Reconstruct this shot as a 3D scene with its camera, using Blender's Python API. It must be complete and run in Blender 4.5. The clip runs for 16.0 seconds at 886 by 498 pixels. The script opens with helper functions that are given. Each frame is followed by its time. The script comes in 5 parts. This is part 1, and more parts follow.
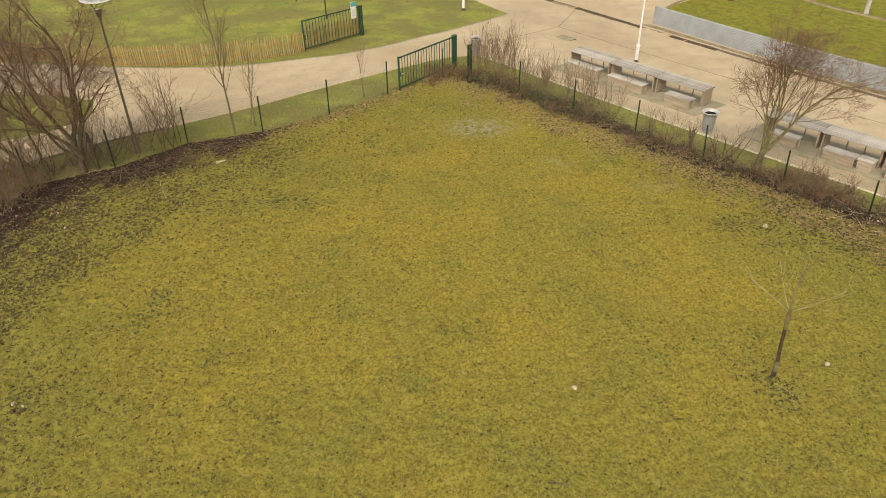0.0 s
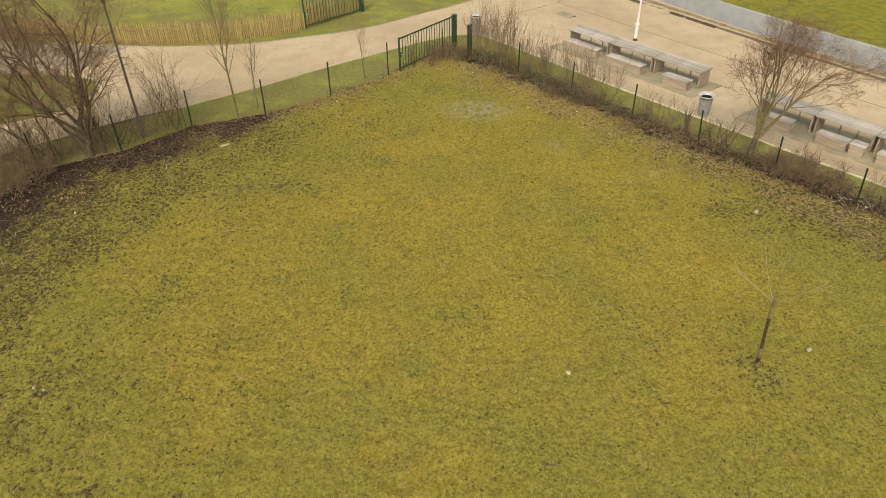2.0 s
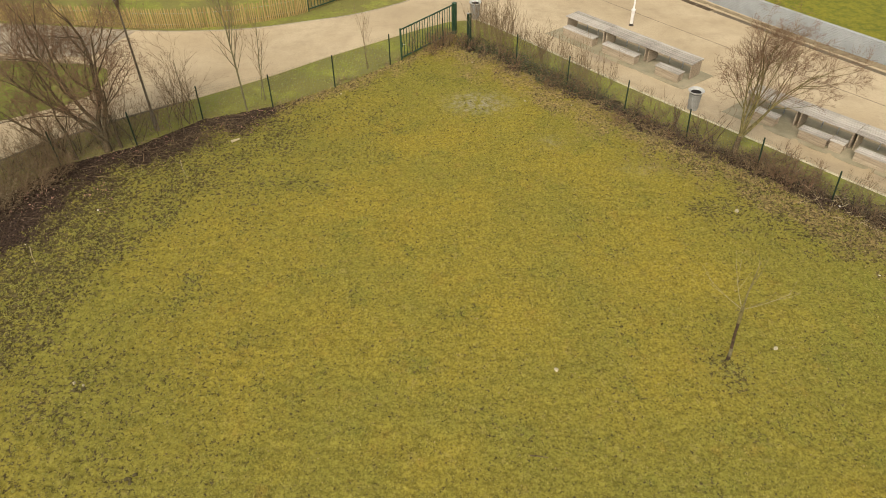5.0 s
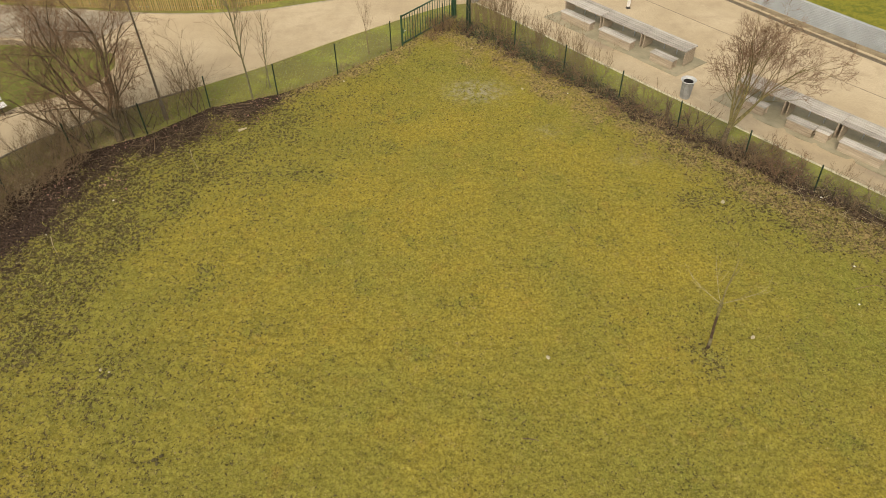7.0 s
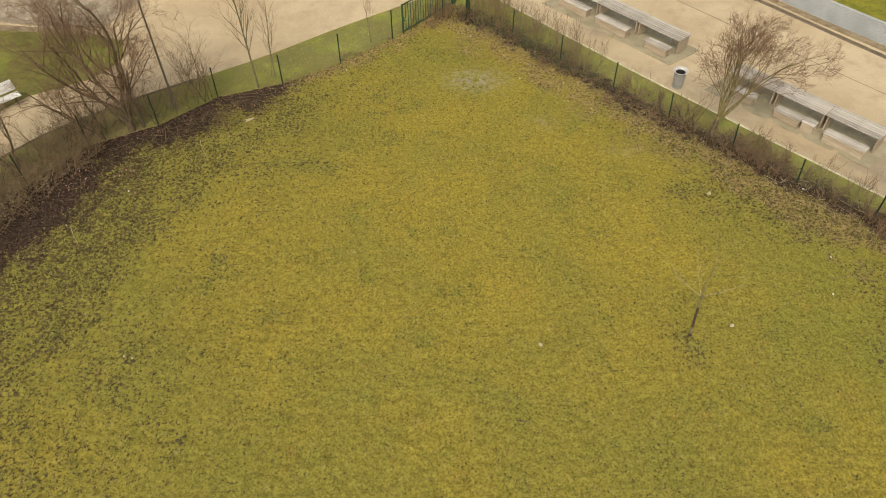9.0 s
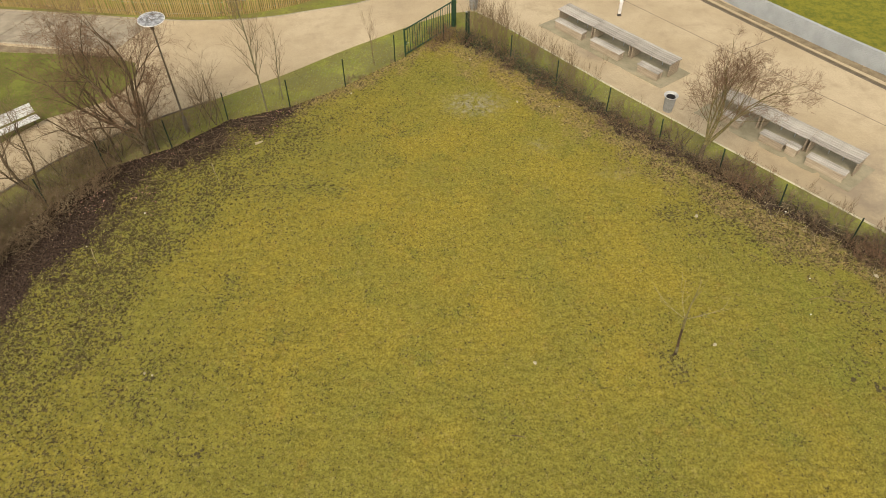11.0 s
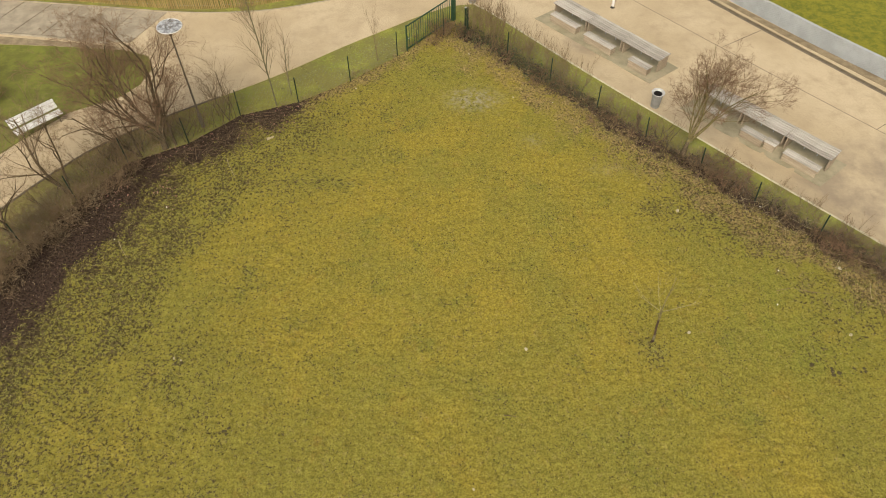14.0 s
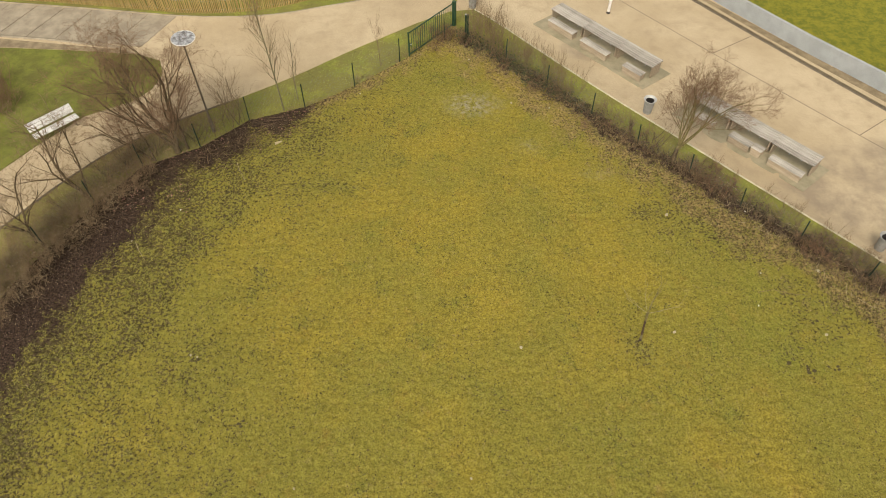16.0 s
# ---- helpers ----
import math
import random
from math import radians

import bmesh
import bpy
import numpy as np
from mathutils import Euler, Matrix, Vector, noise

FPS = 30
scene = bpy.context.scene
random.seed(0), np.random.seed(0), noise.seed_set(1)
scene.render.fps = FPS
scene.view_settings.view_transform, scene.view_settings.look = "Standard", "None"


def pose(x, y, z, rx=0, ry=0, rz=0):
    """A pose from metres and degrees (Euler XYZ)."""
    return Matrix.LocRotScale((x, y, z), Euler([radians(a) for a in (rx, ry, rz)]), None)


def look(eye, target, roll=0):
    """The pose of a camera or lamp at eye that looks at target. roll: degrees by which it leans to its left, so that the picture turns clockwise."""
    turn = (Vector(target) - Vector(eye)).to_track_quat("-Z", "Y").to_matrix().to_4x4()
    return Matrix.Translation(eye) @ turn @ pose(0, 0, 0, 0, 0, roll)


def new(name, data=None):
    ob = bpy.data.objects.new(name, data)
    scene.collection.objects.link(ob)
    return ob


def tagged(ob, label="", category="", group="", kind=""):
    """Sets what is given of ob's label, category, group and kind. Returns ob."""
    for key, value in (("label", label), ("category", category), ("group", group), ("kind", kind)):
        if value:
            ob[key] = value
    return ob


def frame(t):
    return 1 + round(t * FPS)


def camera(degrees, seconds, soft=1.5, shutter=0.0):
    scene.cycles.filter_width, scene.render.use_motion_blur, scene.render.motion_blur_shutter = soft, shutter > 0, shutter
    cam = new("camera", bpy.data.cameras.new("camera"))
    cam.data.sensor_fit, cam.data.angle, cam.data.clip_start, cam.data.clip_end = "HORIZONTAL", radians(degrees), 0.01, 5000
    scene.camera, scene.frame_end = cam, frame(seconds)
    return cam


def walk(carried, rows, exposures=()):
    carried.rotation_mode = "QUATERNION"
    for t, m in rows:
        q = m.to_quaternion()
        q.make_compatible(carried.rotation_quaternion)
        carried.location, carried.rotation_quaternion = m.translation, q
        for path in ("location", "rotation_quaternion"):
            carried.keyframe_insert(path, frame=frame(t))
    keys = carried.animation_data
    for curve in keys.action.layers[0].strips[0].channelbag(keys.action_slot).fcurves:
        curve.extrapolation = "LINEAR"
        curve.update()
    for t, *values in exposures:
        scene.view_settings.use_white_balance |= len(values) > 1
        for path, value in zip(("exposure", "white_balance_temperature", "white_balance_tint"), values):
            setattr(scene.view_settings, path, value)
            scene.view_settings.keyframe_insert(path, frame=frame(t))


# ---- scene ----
cam = camera(64.5, 16.0, soft=0.9)
GRADE = (0.585, 6850, 10)
PATH = [
    (0, (0.037, 0.61, 11.688), (0.021, 2.263, 10.562), -1.0),
    (0.5, (0.041, 0.566, 11.837), (0.024, 2.222, 10.716), -1.0),
    (1, (0.044, 0.521, 12.04), (0.027, 2.182, 10.926), -1.0),
    (1.5, (0.048, 0.475, 12.287), (0.03, 2.12, 11.15), -1.0),
    (2, (0.051, 0.428, 12.571), (0.034, 2.023, 11.365), -1.0),
    (2.5, (0.054, 0.38, 12.884), (0.038, 1.924, 11.612), -1.0),
    (3, (0.058, 0.331, 13.219), (0.041, 1.847, 11.916), -1.0),
    (3.5, (0.061, 0.28, 13.573), (0.044, 1.8, 12.273), -1.0),
    (4, (0.065, 0.228, 13.94), (0.047, 1.747, 12.638), -1.0),
    (6.5, (0.082, -0.058, 15.874), (0.064, 1.402, 14.507), -1.0),
    (7, (0.085, -0.121, 16.269), (0.067, 1.311, 14.872), -1.0),
    (7.5, (0.089, -0.186, 16.664), (0.071, 1.216, 15.239), -1.0),
    (8, (0.092, -0.253, 17.061), (0.074, 1.119, 15.606), -1.0),
    (8.5, (0.095, -0.322, 17.46), (0.078, 1.036, 15.991), -1.0),
    (9, (0.099, -0.394, 17.86), (0.081, 0.963, 16.391), -1.0),
    (9.5, (0.102, -0.467, 18.262), (0.084, 0.887, 16.79), -1.0),
    (10, (0.106, -0.544, 18.667), (0.087, 0.81, 17.195), -1.0),
    (12.5, (0.123, -0.965, 20.747), (0.104, 0.348, 19.239), -1.0),
    (13, (0.126, -1.058, 21.175), (0.107, 0.226, 19.642), -1.0),
    (13.5, (0.13, -1.154, 21.604), (0.111, 0.122, 20.064), -1.0),
    (14, (0.133, -1.253, 22.034), (0.114, 0.014, 20.487), -1.0),
    (14.5, (0.136, -1.355, 22.463), (0.117, -0.098, 20.908), -1.0),
    (15, (0.14, -1.461, 22.887), (0.121, -0.212, 21.325), -0.9),
    (15.5, (0.143, -1.57, 23.304), (0.124, -0.33, 21.735), -0.9),
    (16, (0.147, -1.682, 23.708), (0.127, -0.448, 22.135), -0.9),
]
walk(cam, [(t, look(eye, target, roll)) for t, eye, target, roll in PATH], exposures=[(0, *GRADE), (16, *GRADE)])

SKY, SUN = 0.13, 1.4

# ---- world and light ----
world = bpy.data.worlds.new("overcast_sky")
scene.world = world
world.use_nodes = True
wt = world.node_tree
sky = wt.nodes.new("ShaderNodeTexSky")
sky.sky_type, sky.sun_disc = "NISHITA", False
sky.sun_elevation, sky.sun_rotation = radians(42), radians(200)
sky.air_density, sky.dust_density = 1.0, 3.0
pale = wt.nodes.new("ShaderNodeHueSaturation")
pale.inputs["Saturation"].default_value = 0.15
wt.links.new(sky.outputs["Color"], pale.inputs["Color"])
wt.links.new(pale.outputs["Color"], wt.nodes["Background"].inputs["Color"])
wt.nodes["Background"].inputs["Strength"].default_value = SKY
sun_data = bpy.data.lights.new("sun", "SUN")
sun_data.energy, sun_data.angle, sun_data.color = SUN, radians(24), (1.0, 0.93, 0.82)
sun = new("sun", sun_data)
sun.matrix_world = look((-8, -22, 30), (0, 0, 0))


# ---- ground shape ----
def step(a, b, x):
    t = np.clip((x - a) / (b - a), 0, 1)
    return t * t * (3 - 2 * t)


def gz(x, y):
    """Height of the ground: level paddock, falling gently to the paved yard and the path."""
    s, r = 0.756 * x + 0.655 * y, -0.624 * x + 0.782 * y
    a = 0.36 * step(23.6, 26.2, s) + 0.5 * np.clip((s - 26.2) / 8.3, 0, 1.2)
    b = 0.5 * step(27.5, 33.5, r)
    return -((a**4 + b**4) ** 0.25)


FENCE_L = [(-21.4, 2.0), (-20.6, 5.4), (-20.0, 8.4), (-19.3, 11.3), (-18.4, 14.2), (-17.3, 17.0), (-16.0, 19.6), (-14.43, 21.97), (-11.97, 23.24), (-9.93, 25.2), (-7.25, 26.17), (-4.84, 27.83), (-2.55, 29.88)]
GATE = [(-2.04, 30.35), (0.42, 33.2)]
FENCE_R = [(1.05, 32.0), (3.2, 29.9), (5.22, 27.7), (7.27, 25.48), (9.22, 23.3), (11.33, 21.42), (13.15, 19.3), (15.27, 17.45), (17.4, 15.35), (19.5, 13.25), (21.5, 11.1), (23.5, 9.0)]
PADDOCK = FENCE_L + GATE + FENCE_R + [(26.0, -8.0), (-24.0, -8.0)]


def off_line(x, y, line):
    """Distance from points to a polyline."""
    best = np.full(np.shape(x), 1e9)
    for (ax, ay), (bx, by) in zip(line, line[1:]):
        dx, dy = bx - ax, by - ay
        t = np.clip(((x - ax) * dx + (y - ay) * dy) / (dx * dx + dy * dy), 0, 1)
        best = np.minimum(best, np.hypot(x - ax - t * dx, y - ay - t * dy))
    return best


def inside(x, y, poly):
    hit = np.zeros(np.shape(x), bool)
    for (ax, ay), (bx, by) in zip(poly, poly[1:] + poly[:1]):
        if ay != by:
            hit ^= ((ay > y) != (by > y)) & (x < (bx - ax) * (y - ay) / (by - ay) + ax)
    return hit


def waves(x, y, k, seed):
    """Cheap smooth noise in about -1..1 with features of about 1/k metres."""
    g = np.random.RandomState(seed)
    total = 0.0
    for _ in range(7):
        a, p, f = g.uniform(0, 6.283), g.uniform(0, 6.283), k * g.uniform(0.6, 1.6) * 6.283
        total = total + np.sin(f * (np.cos(a) * x + np.sin(a) * y) + p)
    return total / 3.2


CELLS = np.random.RandomState(77).uniform(0, 1, (256, 256))


def cells(x, y, size, seed):
    """Smooth lattice noise in 0..1 with features of about size metres."""
    a = 0.7 + 1.3 * seed
    u, v = (np.cos(a) * x + np.sin(a) * y) / size + 31.7 * seed, (np.cos(a) * y - np.sin(a) * x) / size + 17.3 * seed
    i, j = np.floor(u).astype(int), np.floor(v).astype(int)
    p, q = u - i, v - j
    p, q = p * p * (3 - 2 * p), q * q * (3 - 2 * q)
    i0, i1, j0, j1 = i % 256, (i + 1) % 256, j % 256, (j + 1) % 256
    return (CELLS[i0, j0] * (1 - p) + CELLS[i1, j0] * p) * (1 - q) + (CELLS[i0, j1] * (1 - p) + CELLS[i1, j1] * p) * q


def clumps(x, y):
    """0 in the hollows between the tussocks, 1 on their tops."""
    h = 0.55 * cells(x, y, 0.13, 1) + 0.45 * cells(x, y, 0.085, 2)
    return np.clip((h - 0.5) * 1.6 + 0.5, 0, 1)


def bumps(x, y):
    """Hummocks and hoof prints of the grazed turf."""
    return 0.012 * waves(x, y, 0.5, 7) + 0.010 * waves(x, y, 1.9, 8) + 0.05 * (clumps(x, y) - 0.55)


def zones(x, y):
    """How much litter, straw, weed and mud cover the paddock's turf at a place."""
    w = waves(x, y, 0.45, 3) * 0.45 + waves(x, y, 1.3, 4) * 0.25
    dl, dr = off_line(x, y, FENCE_L + GATE), off_line(x, y, FENCE_R)
    ins = inside(x, y, PADDOCK)
    wide = 0.75 + 1.05 * step(-5.5, -9.0, x) + 1.5 * step(21.5, 18.5, y) * step(-9.0, -12.0, x)
    litter = np.where(ins, (1 - step(wide - 1.3, wide + 0.9, dl + w * 0.9)) * step(-4.5, -8.0, x), 0.3 * (1 - step(0.3, 2.0, dl + w)) * step(-4.5, -8.0, x))
    litter_r = np.where(ins, 0.9 * (1 - step(0.15, 0.75, dr + w * 0.6)), 0.85 * (1 - step(0.15, 0.75, dr + w * 0.5)) + 0.25 * (1 - step(0.5, 2.0, dr + w)))
    litter_r = np.maximum(litter_r, np.where(ins, 0, 0.65 * (1 - step(2.6, 4.8, dl + 0.8 * w)) * step(-9.5, -13.5, x)))
    straw = np.where(ins, 1 - step(0.9, 3.0, dr + w * 1.6), 0)
    straw = np.maximum(straw, np.where(ins & (x > -8), 1 - step(0.25, 1.0, dl + w * 0.7), 0))
    band = 1 - step(0.2, 0.75, dr + w * 0.5 + 0.15 * waves(x, y, 2.2, 15))
    litter, litter_r, straw = np.maximum(litter, 0.9 * band), litter_r * (1 - band), straw * (1 - 0.7 * band)
    weed = np.where(ins, 1 - step(1.5, 11.5, dl + w * 1.6 + 0.8 * waves(x, y, 0.16, 6)), 0) * (0.5 * step(1.0, -8.0, x) + 0.5 * step(-6.5, -13.5, x + w))
    weed = np.maximum(weed, np.where(ins, 0.36 * step(-2.0, -12.0, x + w * 2) * step(24.0, 12.0, y), 0))
    spot = 0.6 * np.exp(-(((x - 8.9) / 1.0) ** 2 + ((y - 18.9) / 0.7) ** 2)) + 0.5 * np.exp(-(((x - 11.2) / 1.7) ** 2 + ((y - 18.6) / 1.2) ** 2)) + 0.38 * np.exp(-(((x - 14.9) / 1.8) ** 2 + ((y - 13.2) / 2.0) ** 2))
    weed = np.maximum(weed, np.where(ins, 0.75 * (1 - step(0.8, 4.0, dr + w * 1.8)) * step(5.0, 10.0, x), 0))
    spot = spot + 0.65 * np.exp(-(((x - 7.4) / 0.8) ** 2 + ((y - 11.9) / 0.7) ** 2))
    weed = np.clip(np.maximum(weed, spot * (1 + 0.6 * w)), 0, 1)
    mud = 1.1 * np.exp(-(((x - 1.35) / 1.5) ** 2 + ((y - 26.3) / 0.95) ** 2)) + 0.5 * np.exp(-(((x - 4.0) / 0.9) ** 2 + ((y - 23.2) / 0.7) ** 2))
    mud += 0.45 * np.exp(-(((x - 7.0) / 1.2) ** 2 + ((y - 21.3) / 0.6) ** 2))
    lawn = np.where(ins, 0.0, 1.0)
    return litter, np.maximum(litter_r, 0), straw, weed, np.clip(mud, 0, 1), lawn


# ---- materials ----
def material(name):
    m = bpy.data.materials.new(name)
    m.use_nodes = True
    return m, m.node_tree, m.node_tree.nodes["Principled BSDF"]


def node(t, kind, **values):
    n = t.nodes.new(kind)
    for k, v in values.items():
        n.inputs[k.replace("_", " ")].default_value = v
    return n


def mixed(t, fac, a, b, blend="MIX"):
    """A colour between a and b; fac, a and b are sockets or values."""
    n = t.nodes.new("ShaderNodeMix")
    n.data_type, n.blend_type = "RGBA", blend
    for slot, v in ((0, fac), (6, a), (7, b)):
        if isinstance(v, bpy.types.NodeSocket):
            t.links.new(v, n.inputs[slot])
        elif slot:
            n.inputs[slot].default_value = (*v, 1)
        else:
            n.inputs[slot].default_value = v
    return n.outputs[2]


def graded(t, value, low, high):
    """value taken from low..high to 0..1, smoothly."""
    n = t.nodes.new("ShaderNodeMapRange")
    n.interpolation_type = "SMOOTHSTEP"
    n.inputs["From Min"].default_value, n.inputs["From Max"].default_value = low, high
    t.links.new(value, n.inputs["Value"])
    return n.outputs["Result"]


def calc(t, op, a, b=0.0):
    n = t.nodes.new("ShaderNodeMath")
    n.operation = op
    for slot, v in enumerate((a, b)):
        if isinstance(v, bpy.types.NodeSocket):
            t.links.new(v, n.inputs[slot])
        else:
            n.inputs[slot].default_value = v
    return n.outputs[0]


def spots(t, scale, detail=3.0, rough=0.6, stretch=None, local=False):
    """Noise over the world's metres, or over the object's own."""
    n = node(t, "ShaderNodeTexNoise", Scale=scale, Detail=detail, Roughness=rough)
    if local:
        where = t.nodes.new("ShaderNodeTexCoord").outputs["Object"]
    else:
        where = t.nodes.new("ShaderNodeNewGeometry").outputs["Position"]
    if stretch:
        m = t.nodes.new("ShaderNodeMapping")
        m.inputs["Scale"].default_value = stretch
        t.links.new(where, m.inputs["Vector"])
        where = m.outputs["Vector"]
    t.links.new(where, n.inputs["Vector"])
    return n.outputs["Fac"]


def relief(t, bsdf, height, strength, distance):
    n = node(t, "ShaderNodeBump", Strength=strength, Distance=distance)
    t.links.new(height, n.inputs["Height"])
    t.links.new(n.outputs["Normal"], bsdf.inputs["Normal"])


def plain(name, low, high, scale=6.0, rough=0.7, metal=0.0, bump=0.2, depth=0.005, stretch=None, local=True, island=0.0, each=0.0, fine=40.0):
    """A surface between two colours at two scales, with fine relief."""
    m, t, b = material(name)
    big, small = spots(t, scale, 3, 0.6, stretch, local), spots(t, fine, 2, 0.6, stretch, local)
    mix = calc(t, "ADD", calc(t, "MULTIPLY", graded(t, big, 0.3, 0.7), 0.65), calc(t, "MULTIPLY", graded(t, small, 0.3, 0.7), 0.35))
    if island or each:
        source = t.nodes.new("ShaderNodeNewGeometry").outputs["Random Per Island"] if island else t.nodes.new("ShaderNodeObjectInfo").outputs["Random"]
        k = island or each
        mix = calc(t, "ADD", calc(t, "MULTIPLY", mix, 1 - k), calc(t, "MULTIPLY", source, k))
    t.links.new(mixed(t, mix, low, high), b.inputs["Base Color"])
    b.inputs["Roughness"].default_value, b.inputs["Metallic"].default_value = rough, metal
    b.inputs["Specular IOR Level"].default_value = 0.3
    if bump:
        relief(t, b, calc(t, "ADD", big, small), bump, depth)
    return m


def attribute(t, name):
    n = t.nodes.new("ShaderNodeAttribute")
    n.attribute_name = name
    return n.outputs["Fac"]


def turf_colour(t):
    """Grazed turf: olive yellow and green in broad patches, with finer grain that holds painted tuft shading."""
    sunny = calc(t, "MULTIPLY", graded(t, far_from(t, -0.5, 18.5), 12.0, 4.0), 0.10)
    c = mixed(t, graded(t, calc(t, "ADD", spots(t, 0.2, 4, 0.62), sunny), 0.40, 0.74), TURF_GREEN, TURF_YELLOW)
    c = mixed(t, calc(t, "MULTIPLY", graded(t, spots(t, 0.55, 5, 0.7), 0.53, 0.68), 0.55), c, (0.18, 0.192, 0.034))
    c = mixed(t, calc(t, "MULTIPLY", graded(t, spots(t, 1.0, 4, 0.68), 0.56, 0.72), 0.5), c, (0.31, 0.20, 0.04))
    c = mixed(t, calc(t, "MULTIPLY", graded(t, spots(t, 2.6, 4, 0.72), 0.55, 0.70), 0.35), c, TURF_DRY)
    moist = calc(t, "MULTIPLY", graded(t, far_from(t, 13.4, 13.2), 4.5, 1.0), graded(t, spots(t, 0.9, 4, 0.7), 0.36, 0.58))
    c = mixed(t, calc(t, "MULTIPLY", moist, 0.6), c, (0.205, 0.215, 0.034))
    # dark thatch, plus the shade in gaps between tufts put into the colour
    c = mixed(t, graded(t, spots(t, 13.0, 4, 0.72), 0.40, 0.56), mixed(t, 0.55, c, TURF_DEEP), c)
    c = mixed(t, graded(t, spots(t, 4.6, 4, 0.7), 0.36, 0.54), mixed(t, 0.32, c, (0.10, 0.072, 0.012)), c)
    c = mixed(t, calc(t, "MULTIPLY", graded(t, spots(t, 19.0, 3, 0.7), 0.56, 0.68), 0.5), c, (0.42, 0.36, 0.10))
    return c


TURF_GREEN, TURF_YELLOW, TURF_DRY, TURF_DEEP = (0.240, 0.216, 0.038), (0.324, 0.253, 0.037), (0.34, 0.265, 0.105), (0.060, 0.045, 0.010)


def make_ground():
    m, t, b = material("turf_soil_and_litter")
    c = turf_colour(t)
    # weeds, and bare earth between the tussocks with ragged edges
    weed = attribute(t, "weed")
    green = mixed(t, graded(t, spots(t, 1.4, 4, 0.65), 0.35, 0.65), (0.176, 0.163, 0.032), (0.272, 0.233, 0.044))
    c = mixed(t, calc(t, "MULTIPLY", graded(t, weed, -0.15, 1.0), 0.8), c, green)
    earth = mixed(t, graded(t, spots(t, 9, 3, 0.7), 0.35, 0.7), (0.026, 0.018, 0.008), (0.13, 0.098, 0.05))
    worn = calc(t, "ADD", calc(t, "MULTIPLY", weed, 0.185), calc(t, "MULTIPLY", attribute(t, "straw"), 0.06))
    worn = calc(t, "ADD", worn, calc(t, "MULTIPLY", calc(t, "SUBTRACT", spots(t, 0.55, 5, 0.72), 0.5), 0.30))
    worn = calc(t, "ADD", worn, calc(t, "MULTIPLY", calc(t, "MULTIPLY", weed, calc(t, "SUBTRACT", spots(t, 5.5, 3, 0.6), 0.5)), 0.45))
    speck = calc(t, "ADD", spots(t, 8.5, 5, 0.74), worn)
    c = mixed(t, calc(t, "MULTIPLY", graded(t, speck, 0.585, 0.64), 0.88), c, earth)
    straw = mixed(t, graded(t, spots(t, 9, 4, 0.75), 0.38, 0.60), (0.07, 0.047, 0.02), (0.40, 0.285, 0.115))
    thatch = calc(t, "MULTIPLY", calc(t, "MULTIPLY", attribute(t, "straw"), 0.75), graded(t, spots(t, 2.5, 4, 0.7), 0.3, 0.6))
    c = mixed(t, thatch, c, straw)
    wet = calc(t, "MULTIPLY", graded(t, attribute(t, "mud"), 0.10, 0.95), graded(t, spots(t, 3.4, 6, 0.8), 0.42, 0.66))
    c = mixed(t, wet, c, (0.30, 0.265, 0.18))
    brown = mixed(t, graded(t, spots(t, 13, 4, 0.75), 0.35, 0.68), (0.015, 0.010, 0.007), (0.085, 0.053, 0.035))
    c = mixed(t, graded(t, calc(t, "ADD", attribute(t, "litter"), calc(t, "MULTIPLY", calc(t, "SUBTRACT", spots(t, 6.0, 6, 0.8), 0.5), 3.0)), 0.35, 0.75), c, brown)
    tan = mixed(t, graded(t, spots(t, 12, 4, 0.75), 0.35, 0.66), (0.12, 0.094, 0.048), (0.35, 0.275, 0.148))
    c = mixed(t, calc(t, "MULTIPLY", attribute(t, "litter_r"), 0.9), c, tan)
    lush = mixed(t, graded(t, spots(t, 0.35, 4, 0.65), 0.36, 0.64), (0.215, 0.232, 0.048), (0.32, 0.325, 0.066))
    lush = mixed(t, graded(t, spots(t, 9.0, 3, 0.7), 0.35, 0.7), mixed(t, 0.45, lush, (0.13, 0.125, 0.03)), lush)
    lush = mixed(t, calc(t, "MULTIPLY", graded(t, spots(t, 0.4, 5, 0.75), 0.41, 0.56), 0.75), lush, (0.178, 0.155, 0.055))
    lush = mixed(t, calc(t, "MULTIPLY", graded(t, spots(t, 2.4, 5, 0.78), 0.58, 0.66), 0.7), lush, (0.10, 0.085, 0.03))
    lush = mixed(t, calc(t, "MULTIPLY", attribute(t, "deep"), 0.7), lush, mixed(t, graded(t, spots(t, 0.9, 4, 0.7), 0.38, 0.62), (0.095, 0.095, 0.025), (0.165, 0.178, 0.034)))
    lush = mixed(t, attribute(t, "fresh"), lush, mixed(t, graded(t, spots(t, 2.6, 5, 0.75), 0.36, 0.64), (0.13, 0.138, 0.022), (0.232, 0.212, 0.028)))
    keep = calc(t, "MULTIPLY", attribute(t, "lawn"), calc(t, "SUBTRACT", 1.0, calc(t, "MAXIMUM", attribute(t, "litter"), attribute(t, "litter_r"))))
    c = mixed(t, keep, c, lush)
    t.links.new(c, b.inputs["Base Color"])
    b.inputs["Roughness"].default_value = 0.95
    b.inputs["Specular IOR Level"].default_value = 0.1
    relief(t, b, spots(t, 22, 4, 0.75), 0.9, 0.035)
    return m


